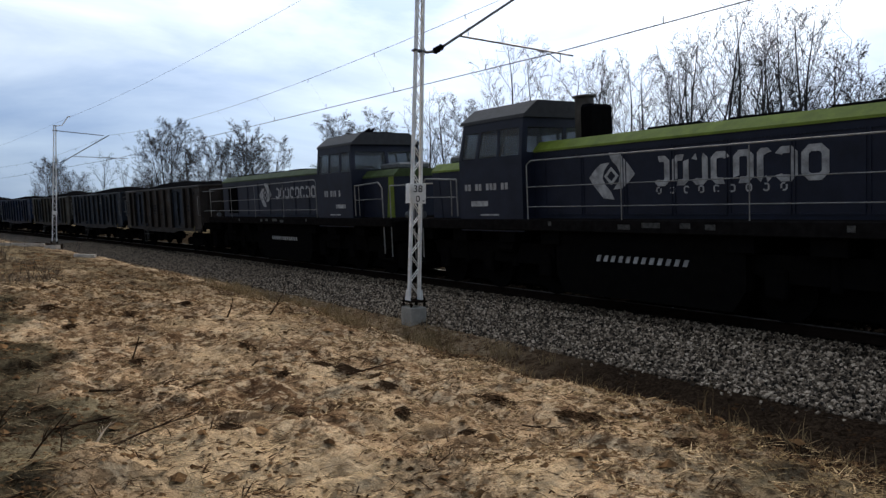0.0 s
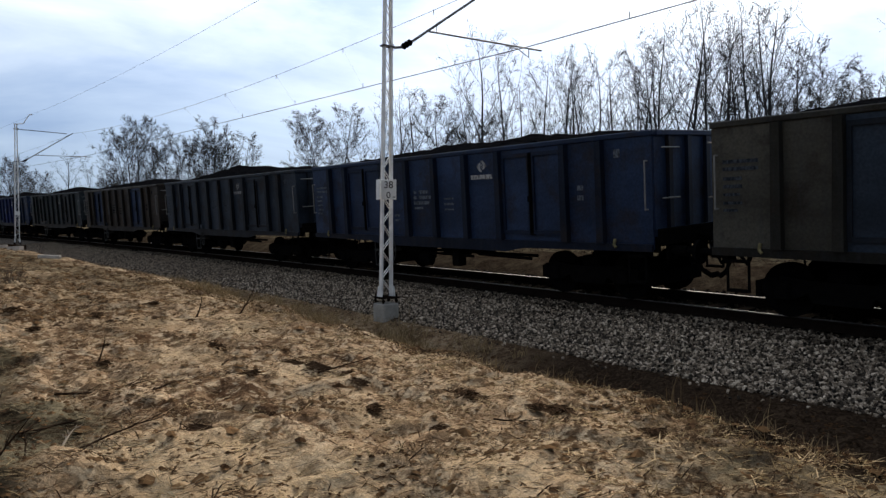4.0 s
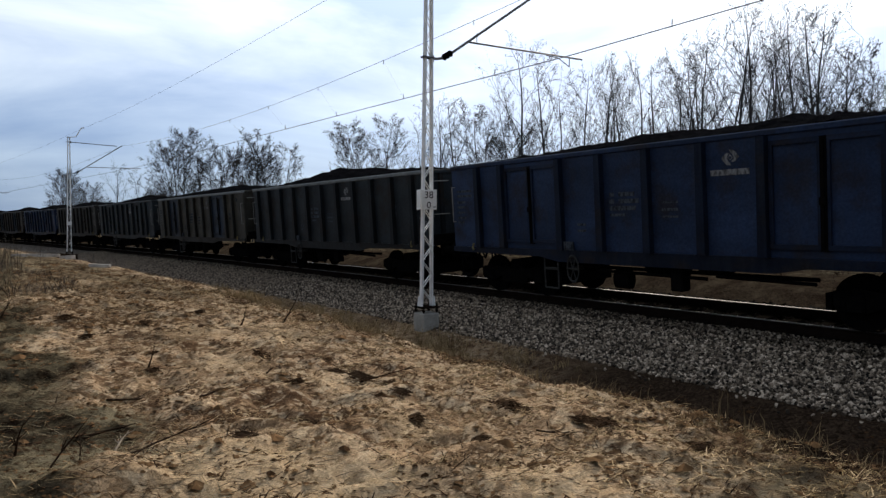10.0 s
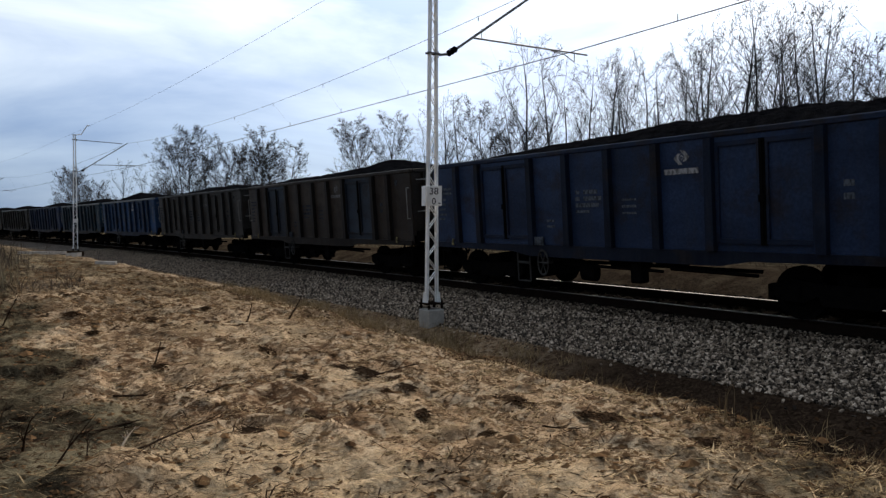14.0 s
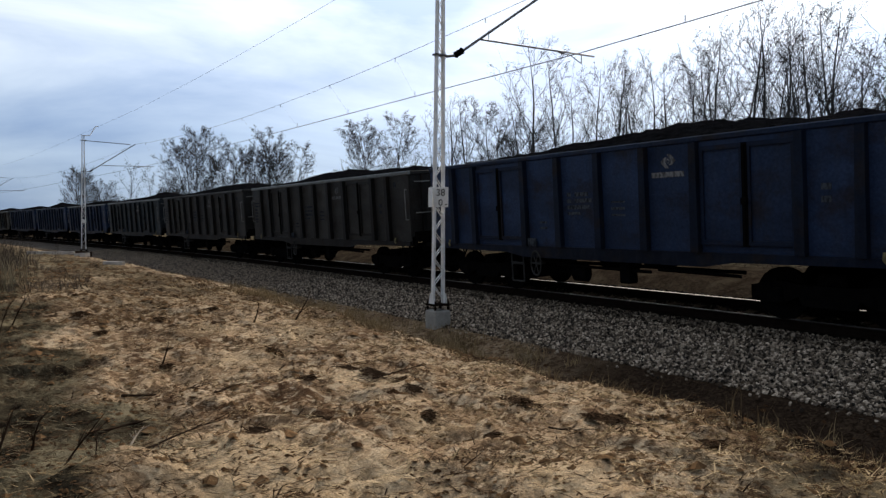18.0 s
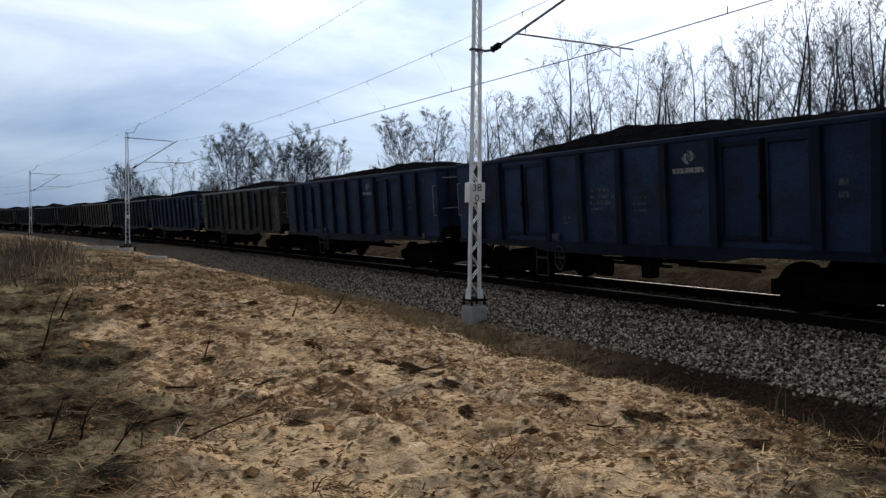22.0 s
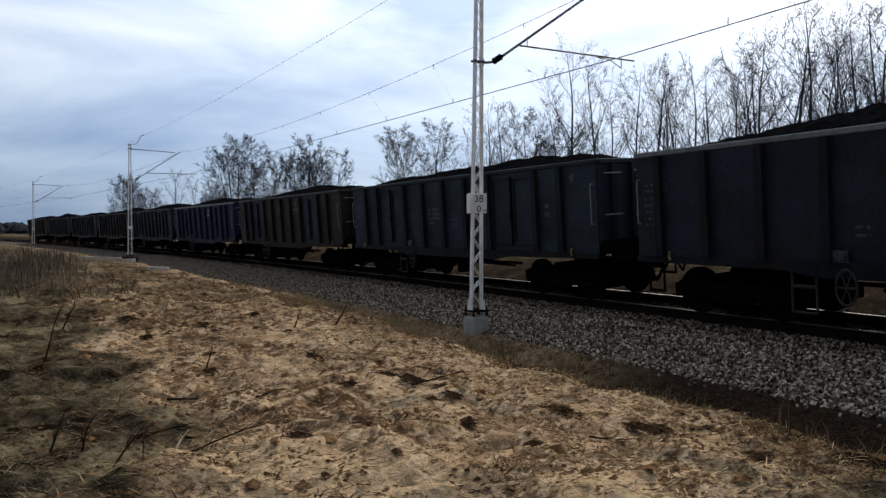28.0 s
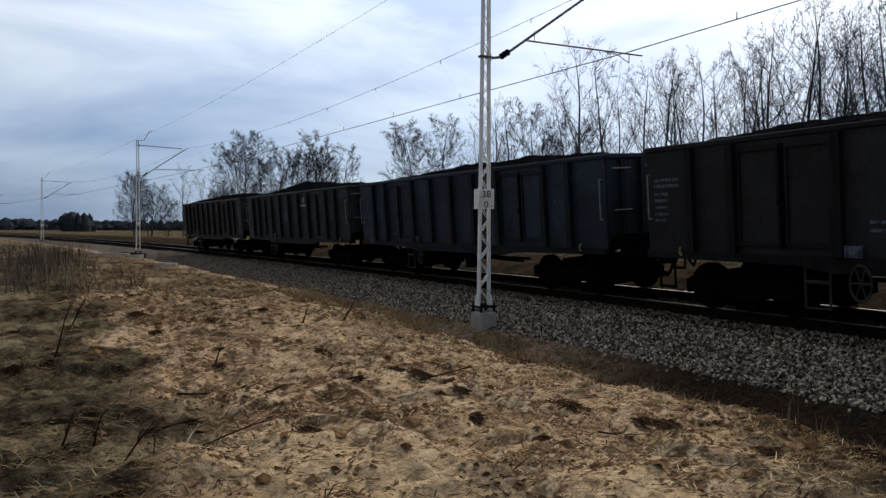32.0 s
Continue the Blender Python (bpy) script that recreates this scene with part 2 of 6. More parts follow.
def track(s):
    """Place and heading of the track's axis, s metres back along it from the foot of the perpendicular."""
    c = max(ARC_START, min(ARC_END, s))
    h = K * c
    x, y = -math.sin(h) / K, Y0 - (1 - math.cos(h)) / K
    e = s - c
    return x - e * math.cos(h), y - e * math.sin(h), h


CANT = 4.58                        # degrees by which the track leans towards the inside of the curve, the camera's side
RAIL_Z = -0.1925                   # rail level on the axis


def rail_z(off):
    """Rail level at off metres from the axis."""
    return RAIL_Z - math.tan(radians(CANT)) * off


def beside(s, off, z=0.0):
    """A point off metres from the axis, on the camera's side."""
    x, y, h = track(s)
    return x + off * math.sin(h), y - off * math.cos(h), z


def axis_y(x):
    """The axis' y at x, for arrays."""
    x = np.asarray(x, float)
    xa, xb = -math.sin(K * ARC_END) / K, -math.sin(K * ARC_START) / K
    xc = np.clip(x, xa, xb)
    y = Y0 - (1 - np.sqrt(1 - (xc * K) ** 2)) / K
    slope = -(xc * K) / np.sqrt(1 - (xc * K) ** 2)
    return y + slope * (x - xc)


# ---------------------------------------------------------------- ground
def profile(off, s):
    """Height of the ground across the line: ballast bed, ditch, bank and the sandy shoulder."""
    off = off - np.interp(s, [1.5, 2.15, 2.8, 3.3, 4.2], [0.5, 0.42, 0.3, 0.15, 0.0]) * np.clip((off - 5.0) / 2.0, 0, 1)
    near = np.interp(off, [-2000, -60, -14, -8.5, -6.6, -5.2, -4.2, -2.0, 1.7, 4.15, 4.75, 5.7, 6.55, 7.1, 8.2, 13, 40, 2000],
                     [-0.9, -0.6, -0.05, 0.08, -0.25, -0.9, -0.8, -0.27, -0.56, -0.88, -1.08, -1.12, -0.60, -0.43, -0.36, -0.40, -0.5, -0.9])
    far = np.interp(off, [-2000, -60, -14, -8.5, -6.6, -5.2, -4.2, -2.0, 1.7, 4.15, 4.6, 5.2, 5.8, 6.6, 8.2, 13, 40, 2000],
                    [-0.9, -0.6, -0.05, 0.08, -0.25, -0.9, -0.8, -0.27, -0.56, -0.86, -0.9, -0.85, -0.55, -0.42, -0.36, -0.40, -0.5, -0.9])
    w = np.clip((s - 10) / 9, 0, 1)
    return near * (1 - w) + far * w


def lumps(x, y):
    """Uneven trampled soil, from broad humps to clods."""
    z = np.zeros(len(x))
    near = np.hypot(x, y) < 45
    for i in range(len(x)):
        q = Vector((x[i], y[i], 0))
        z[i] = 0.11 * noise.noise(q * 0.35) + 0.11 * noise.noise(q * 1.1 + Vector((7, 3, 1)))
        if near[i]:
            q = Vector((q.x * 0.92, q.y * 0.9, 0)) + Vector((noise.noise(q * 1.7), noise.noise(q * 1.7 + Vector((5, 5, 5))), 0)) * 0.35
            a, b = noise.noise(q * 2.6), noise.noise(q * 6.1 + Vector((3, 9, 2)))
            z[i] += 0.07 * a - 0.075 * abs(noise.noise(q * 2.1 + Vector((1, 4, 8)))) + 0.05 * max(0, b) - 0.05 * abs(noise.noise(q * 5.2)) + 0.05 * max(0, noise.noise(q * 11.5)) * (0.7 + a) + 0.018 * noise.noise(q * 22)
            z[i] += 0.035
    return z


def steps(breaks):
    """Graded grid lines: (start, step) pairs up to the last start."""
    out = []
    for (a, d), (b, _) in zip(breaks, breaks[1:]):
        k = max(1, round((b - a) / d))
        out += [a + (b - a) * i / k for i in range(k)]
    return np.array(out + [breaks[-1][0]])


def ground_height(x, y):
    x, y = np.atleast_1d(np.asarray(x, float)), np.atleast_1d(np.asarray(y, float))
    off = axis_y(x) - y
    z = profile(off, -x)
    rough = np.clip((off - 4.2) / 2.0, 0.12, 1) * np.clip((np.abs(off) - 3.6) / 0.8, 0.0, 1)
    fade = np.clip(1 - (np.hypot(x, y) - 60) / 60, 0, 1)
    return z + lumps(x, y) * rough * fade


def build_ground():
    gx = steps([(-2600, 200), (-600, 40), (-200, 8), (-90, 2.0), (-45, 0.5), (-24, 0.16), (-14, 0.075), (-8, 0.045), (-2.0, 0.08), (3, 0.5), (20, 8), (120, 60), (500, 300), (2600, 1)])
    gb = steps([(-2600, 200), (-600, 40), (-200, 10), (-70, 3), (-20, 0.8), (-7, 0.35), (-4.5, 0.5), (2, 0.3), (4.0, 0.07), (6.6, 0.05), (12.9, 0.12), (14.5, 0.4), (22, 2), (60, 12), (240, 90), (700, 300), (2600, 1)])
    X, B = np.meshgrid(gx, gb, indexing="ij")
    x, y = X.ravel(), (axis_y(X) - B).ravel()
    z = ground_height(x, y)
    ny = len(gb)
    i, j = np.meshgrid(np.arange(len(gx) - 1), np.arange(ny - 1), indexing="ij")
    a = (i * ny + j).ravel()
    faces = np.stack([a, a + 1, a + ny + 1, a + ny], 1)[:, ::-1]
    me = raw_mesh("ground", np.stack([x, y, z], 1).tolist(), faces.tolist(), SOIL, True)
    off = B.ravel()
    wob = np.array([noise.noise(Vector((p, q, 5)) * 0.7) for p, q in zip(x, y)])
    fade_in = lambda a, lo, hi: np.clip((a - lo) / (hi - lo), 0, 1)
    edge = np.interp(-x, [1.5, 2.15, 2.8, 3.3, 4.2, 8, 11, 16, 60], [7.4, 7.3, 7.15, 7.05, 6.98, 6.9, 6.35, 5.6, 5.6])
    peat = np.interp(-x, [0, 7.5, 11, 20], [1, 1, 0.5, 0.6]) * fade_in(off, 3.5, 3.8) * fade_in(-off, -edge - 0.12 + wob * 0.3, -edge + 0.12 + wob * 0.3)
    peat = np.maximum(peat, 0.8 * fade_in(-off, 3.6, 4.2) * fade_in(off, -12.0 + wob * 3, -8.5 + wob * 3))
    verge = np.interp(-x, [4.5, 5.2, 6, 8, 40], [12.1, 11.85, 11.45, 11.45, 11.2]) + wob * 0.8
    turf = np.maximum(fade_in(off, verge - 0.2, verge + 0.3), fade_in(-off, 4.6, 5.6))
    turf = np.maximum(turf, fade_in(-x, 9 + wob * 7, 27 + wob * 8) * fade_in(off, 6.0, 7.5) * 0.85)
    corner = np.exp(-((x + 2.4) / 0.9) ** 2 - ((y - 5.1) / 0.8) ** 2)
    turf = np.maximum(turf, np.clip(corner * 1.1 + wob * 0.5 * (corner > 0.1), 0, 0.8))
    pale = sum(np.exp(-((x - px) / r) ** 2 - ((y - py) / (r * 0.7)) ** 2) for px, py, r in ((-4.7, 1.45, 0.85), (-4.0, 2.2, 0.6), (-3.4, 3.2, 0.5), (-6.6, 3.4, 0.5), (-8.6, 2.7, 0.6), (-11.5, 3.2, 0.7), (-5.0, 3.1, 0.4), (-10.2, 4.2, 0.6), (-16, 2.9, 0.8)))
    pale = np.clip(pale + wob * 0.35, 0, 1)
    bed = fade_in(-np.abs(off), -3.9, -3.6)
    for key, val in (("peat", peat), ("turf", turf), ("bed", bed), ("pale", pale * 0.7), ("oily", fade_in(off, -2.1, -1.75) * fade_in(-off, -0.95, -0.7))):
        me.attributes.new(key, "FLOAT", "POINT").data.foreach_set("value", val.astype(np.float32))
    ob = new("ground", me)
    if me.polygons[0].normal.z < 0:
        me.flip_normals()
    return tagged(ob, "trampled sandy ground with a ditch along the railway", "ground", "", "structure")


def soil_material():
    """Yellow-brown sand with dark root mats and straw near the line, grey-green dead grass further off."""
    m, n, l, b = nodes("sandy_soil")
    geo = n.new("ShaderNodeNewGeometry").outputs["Position"]
    squash = n.new("ShaderNodeMapping")
    squash.inputs["Scale"].default_value = (1.05, 0.95, 1.0)
    l.new(geo, squash.inputs["Vector"])
    st0 = squash.outputs["Vector"]
    big, mid, fine, grit = noise_node(n, l, 0.55, 5, 0.6, geo), noise_node(n, l, 2.1, 6, 0.64, geo), noise_node(n, l, 11, 6, 0.7, st0), noise_node(n, l, 90, 3, 0.6, geo)
    mid.inputs["Distortion"].default_value, fine.inputs["Distortion"].default_value, big.inputs["Distortion"].default_value = 1.1, 1.6, 0.8
    sand = ramp_node(n, l, mid.outputs["Fac"], ((0.30, (0.115, 0.067, 0.038)), (0.40, (0.28, 0.175, 0.102)), (0.48, (0.545, 0.368, 0.216)), (0.60, (0.68, 0.485, 0.302)), (0.74, (0.80, 0.61, 0.41))))
    clod = ramp_node(n, l, fine.outputs["Fac"], ((0.36, (0.30, 0.20, 0.14)), (0.43, (1.0, 1.0, 1.0))))
    c = mix_node(n, l, 0.8, sand.outputs["Color"], clod.outputs["Color"], "MULTIPLY")
    root = ramp_node(n, l, big.outputs["Fac"], ((0.50, (0, 0, 0)), (0.62, (0.66,) * 3)))
    c = mix_node(n, l, root.outputs["Color"], c.outputs["Color"], (0.165, 0.096, 0.052))
    # torn debris and bleached sand in ragged streaks
    st = n.new("ShaderNodeMapping")
    st.inputs["Rotation"].default_value, st.inputs["Scale"].default_value = (0, 0, 0.12), (1.35, 1.15, 1.0)
    l.new(geo, st.inputs["Vector"])
    drift, shred, shred2 = noise_node(n, l, 0.9, 3, 0.6, st.outputs["Vector"]), noise_node(n, l, 9, 6, 0.72, st.outputs["Vector"]), noise_node(n, l, 5, 6, 0.75, st.outputs["Vector"])
    drift.inputs["Distortion"].default_value, shred.inputs["Distortion"].default_value, shred2.inputs["Distortion"].default_value = 1.5, 1.2, 0.8
    ragged = mix_node(n, l, 0.58, drift.outputs["Fac"], shred.outputs["Fac"])
    mask = ramp_node(n, l, ragged.outputs["Color"], ((0.525, (0, 0, 0)), (0.555, (0.80,) * 3)))
    c = mix_node(n, l, mask.outputs["Color"], c.outputs["Color"], (0.075, 0.039, 0.020))
    bleach = ramp_node(n, l, mix_node(n, l, 0.55, big.outputs["Fac"], shred2.outputs["Fac"]).outputs["Color"], ((0.42, (0.8,) * 3), (0.465, (0, 0, 0))))
    c = mix_node(n, l, bleach.outputs["Color"], c.outputs["Color"], (0.75, 0.58, 0.38))
    # short dark and pale strokes of trodden straw and roots, drawn out along the line
    for turn, scale, lo, col, most in ((0.25, 4.6, 0.57, (0.125, 0.070, 0.039), 0.85), (-0.30, 6.5, 0.565, (0.115, 0.065, 0.036), 0.8), (0.05, 5.5, 0.55, (0.74, 0.57, 0.375), 0.7)):
        drawn = n.new("ShaderNodeMapping")
        drawn.inputs["Location"].default_value, drawn.inputs["Rotation"].default_value, drawn.inputs["Scale"].default_value = (scale, 3, 0), (0, 0, turn), (1.25, 0.9, 1.0)
        l.new(geo, drawn.inputs["Vector"])
        stroke = noise_node(n, l, scale, 4, 0.62, drawn.outputs["Vector"])
        stroke.inputs["Distortion"].default_value = 0.9
        here = ramp_node(n, l, stroke.outputs["Fac"], ((lo, (0, 0, 0)), (lo + 0.035, (most,) * 3)))
        c = mix_node(n, l, here.outputs["Color"], c.outputs["Color"], col)
    g = ramp_node(n, l, grit.outputs["Fac"], ((0.3, (0.72,) * 3), (0.7, (1.08,) * 3)))
    c = mix_node(n, l, 1.0, c.outputs["Color"], g.outputs["Color"], "MULTIPLY")
    zone = {}
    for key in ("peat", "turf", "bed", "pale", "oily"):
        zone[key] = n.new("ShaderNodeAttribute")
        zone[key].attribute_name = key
    bare = mix_node(n, l, 0.45, (0.72, 0.53, 0.32), g.outputs["Color"], "MULTIPLY")
    c = mix_node(n, l, mix_node(n, l, 1.0, zone["pale"].outputs["Color"], clod.outputs["Color"], "MULTIPLY").outputs["Color"], c.outputs["Color"], bare.outputs["Color"])
    green = noise_node(n, l, 1.5, 5, 0.7, geo)
    grass = ramp_node(n, l, green.outputs["Fac"], ((0.38, (0.014, 0.010, 0.007)), (0.5, (0.078, 0.063, 0.039)), (0.64, (0.225, 0.185, 0.115))))
    grass = mix_node(n, l, 0.8, grass.outputs["Color"], clod.outputs["Color"], "MULTIPLY")
    c = mix_node(n, l, zone["turf"].outputs["Fac"], c.outputs["Color"], grass.outputs["Color"])
    soil = ramp_node(n, l, fine.outputs["Fac"], ((0.35, (0.012, 0.008, 0.0055)), (0.52, (0.036, 0.024, 0.016)), (0.68, (0.075, 0.052, 0.033))))
    c = mix_node(n, l, zone["peat"].outputs["Fac"], c.outputs["Color"], soil.outputs["Color"])
    gravel = ramp_node(n, l, noise_node(n, l, 22, 4, 0.75, geo).outputs["Fac"], ((0.35, (0.030, 0.026, 0.023)), (0.65, (0.20, 0.172, 0.145))))
    c = mix_node(n, l, zone["bed"].outputs["Fac"], c.outputs["Color"], gravel.outputs["Color"])
    # between the rails: oil, plus the train's shadow put into the near-black colour
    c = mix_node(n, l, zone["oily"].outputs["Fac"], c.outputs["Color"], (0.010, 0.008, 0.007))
    l.new(c.outputs["Color"], b.inputs["Base Color"])
    b.inputs["Roughness"].default_value = 0.95
    b.inputs["Specular IOR Level"].default_value = 0.0
    add = n.new("ShaderNodeMath")
    add.operation = "ADD"
    l.new(fine.outputs["Fac"], add.inputs[0])
    l.new(shred2.outputs["Fac"], add.inputs[1])
    bump_node(n, l, add.outputs[0], 1.0, 0.045, b)
    return m


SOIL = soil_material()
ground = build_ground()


# ---------------------------------------------------------------- rails and sleepers
def sweep(name, outline, s0, s1, step, off, material, parent, label=""):
    """A bar of the (across, up) outline along the track."""
    k = max(2, int((s1 - s0) / step))
    verts, faces, m = [], [], len(outline)
    for i in range(k + 1):
        s = s0 + (s1 - s0) * i / k
        for a, z in outline:
            verts.append(beside(s, off + a, z + rail_z(off + a)))
    for i in range(k):
        for j in range(m):
            q = (i * m + j, i * m + (j + 1) % m, (i + 1) * m + (j + 1) % m, (i + 1) * m + j)
            faces.append(q)
    return part(name, raw_mesh(name, verts, faces, material), material, parent, label)


railway = tagged(new("railway_track"), "ballasted single railway track with steel rails", "railway track", "", "structure")
for o in (0.7175, -0.7175):
    r = sweep("rail", [(-0.075, -0.172), (0.075, -0.172), (0.07, -0.16), (0.012, -0.14), (0.012, -0.05), (0.036, -0.04), (0.036, -0.012), (-0.036, -0.012), (-0.036, -0.04), (-0.012, -0.05), (-0.012, -0.14), (-0.07, -0.16)], -90, 330, 2.5, o, RAILSIDE, railway, "rusty-sided steel rail")
    sweep("railhead", [(-0.036, -0.012), (-0.036, -0.004), (-0.028, 0.0), (0.028, 0.0), (0.036, -0.004), (0.036, -0.012)], -90, 330, 2.5, o, STEEL, r, "bright worn running surface")


# ---------------------------------------------------------------- open wagons
EMBLEM = mark_paint("faded_emblem_paint")
HOOK = plain("faded_yellow_hook_paint", (0.22, 0.19, 0.09), 0.7, 0.0, 0.5)
BODY, HALF_W, TOP, SILL, FOOT = 12.8, 1.45, 3.01, 1.02, 0.80      # FOOT: lower edge of the side panels


def coal_mesh(seed, ridge):
    """A trimmed load of coal; ridge: its height over the top rail at six places from rear to front."""
    nx, ny = 150, 20
    verts, faces = [], []
    e = BODY / 2 - 0.1
    for i in range(nx + 1):
        x = -e + 2 * e * i / nx
        h = float(np.interp(x, np.linspace(-e + 1.5, e - 1.5, 6), ridge))
        h += 0.10 * noise.noise(Vector((x * 0.7, 0, seed * 3.1))) + 0.05 * noise.noise(Vector((x * 2.1, 0, seed * 1.7)))
        fall = min(1.0, (e - abs(x)) / 1.5) ** 0.8
        for j in range(ny + 1):
            y = -HALF_W + 0.1 + (2 * HALF_W - 0.2) * j / ny
            w = max(0.0, 1 - abs(y / 1.36) ** 1.5)
            lump = 0.04 * noise.noise(Vector((x * 2.5, y * 2.5, seed))) + 0.05 * noise.noise(Vector((x * 7, y * 7, seed))) + 0.03 * noise.noise(Vector((x * 17, y * 17, seed)))
            verts.append((x, y, TOP - 0.18 + fall * (0.16 + w * (h + 0.02)) + lump))
    for i in range(nx):
        for j in range(ny):
            a = i * (ny + 1) + j
            faces.append((a, a + ny + 1, a + ny + 2, a + 1))
    return raw_mesh("coal_load", verts, faces, COAL, False)


def wheel_mesh(r=0.46):
    bm = bmesh.new()
    beam(bm, (0, -0.065, 0), (0, 0.065, 0), r, 24)
    beam(bm, (0, -0.09, 0), (0, -0.06, 0), 0.14, 12)
    beam(bm, (0, -0.075, 0), (0, -0.065, 0), r * 0.80, 20)
    return mesh_of("wheel", bm, IRON)


WHEEL = wheel_mesh()


def bogie_mesh():
    bm = bmesh.new()
    for y in (-0.98, 0.98):
        prism(bm, [(-1.25, 0.62), (-1.25, 0.42), (-1.08, 0.34), (-0.72, 0.34), (-0.5, 0.45), (-0.42, 0.30), (0.42, 0.30), (0.5, 0.45), (0.72, 0.34), (1.08, 0.34), (1.25, 0.42), (1.25, 0.62), (0.9, 0.72), (0.45, 0.66), (-0.45, 0.66), (-0.9, 0.72)], y - 0.07, y + 0.07)
        for x in (-0.9, 0.9):
            box(bm, x - 0.14, x + 0.14, y - 0.13, y + 0.13, 0.32, 0.62, 0.03)
            for d in (-0.24, 0.24):
                beam(bm, (x + d, y, 0.4), (x + d, y, 0.66), 0.085, 8)
    box(bm, -0.25, 0.25, -0.95, 0.95, 0.5, 0.86, 0.04)
    for x in (-0.9, 0.9):
        for d in (-0.52, 0.52):
            box(bm, x + d - 0.05, x + d + 0.05, -0.85, 0.85, 0.30, 0.58)
    box(bm, -1.1, 1.1, -0.45, 0.45, 0.42, 0.70)
    return mesh_of("side_frame", bm, IRON)


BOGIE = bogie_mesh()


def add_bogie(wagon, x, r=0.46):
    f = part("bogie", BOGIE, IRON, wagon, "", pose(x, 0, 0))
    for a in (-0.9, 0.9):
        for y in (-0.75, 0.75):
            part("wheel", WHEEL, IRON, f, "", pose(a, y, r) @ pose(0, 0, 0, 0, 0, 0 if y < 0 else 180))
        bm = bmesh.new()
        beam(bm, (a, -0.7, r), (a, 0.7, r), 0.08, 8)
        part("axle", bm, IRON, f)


def buffer_mesh():
    bm = bmesh.new()
    beam(bm, (0, 0, 0), (0.34, 0, 0), 0.10, 10)
    beam(bm, (0.30, 0, 0), (0.55, 0, 0), 0.065, 10)
    beam(bm, (0.55, 0, 0), (0.60, 0, 0), 0.225, 18)
    box(bm, -0.02, 0.03, -0.17, 0.17, -0.17, 0.17)
    return mesh_of("buffer", bm, IRON)


BUFFER = buffer_mesh()


def emblem(bm, x, z, y, size):
    """Two pointed arms about a diamond, as flat raised shapes."""
    d = 0.006 if y < 0 else -0.006
    arm = ((-0.06, 0.50), (0.20, 0.47), (0.42, 0.22), (0.56, 0.02), (0.40, -0.16), (0.26, -0.27), (0.04, -0.29), (0.18, -0.12), (0.22, 0.04), (0.14, 0.20), (0.02, 0.32))
    flip = 1 if y < 0 else -1
    for turn in (1, -1):
        f = [bm.verts.new((x + flip * turn * a * size * 2, y, z + turn * b * size * 1.8)) for a, b in arm]
        b2 = [bm.verts.new((v.co.x, y + d, v.co.z)) for v in f]
        bm.faces.new(f)
        bm.faces.new(b2[::-1])
        for i in range(len(f)):
            bm.faces.new((f[i], b2[i], b2[(i + 1) % len(f)], f[(i + 1) % len(f)]))
    for i in range(4):
        a, b2 = math.pi * i / 2, math.pi * (i + 1) / 2
        f = [bm.verts.new((x + q * size * math.cos(c), y, z + q * size * math.sin(c))) for c, q in ((a, 0.36), (b2, 0.36), (b2, 0.20), (a, 0.20))]
        bm.faces.new(f)
    bmesh.ops.recalc_face_normals(bm, faces=bm.faces)


def marking(wagon, x, z, rows, material, name="stencil"):
    """Unreadable stencilled lines on the side towards the camera's stand: a bar of its size for each."""
    for dx, dz, wd, h in rows:
        bm = bmesh.new()
        box(bm, x + dx, x + dx + wd, -HALF_W + 0.022, -HALF_W + 0.028, z + dz, z + dz + h)
        part(name, bm, material, wagon)


LIFT = 0.30                        # height that bodies gain over the running gear on their springs


def raise_body(thing, fixed, low, span, lift=LIFT):
    """Lift all that is carried on the springs; from low on, over span metres, the lift grows to its full height."""
    for c in thing.children_recursive:
        if not c.name.startswith(fixed):
            for v in c.data.vertices:
                v.co.z += lift * max(0.0, min(1.0, (v.co.z - low) / span))


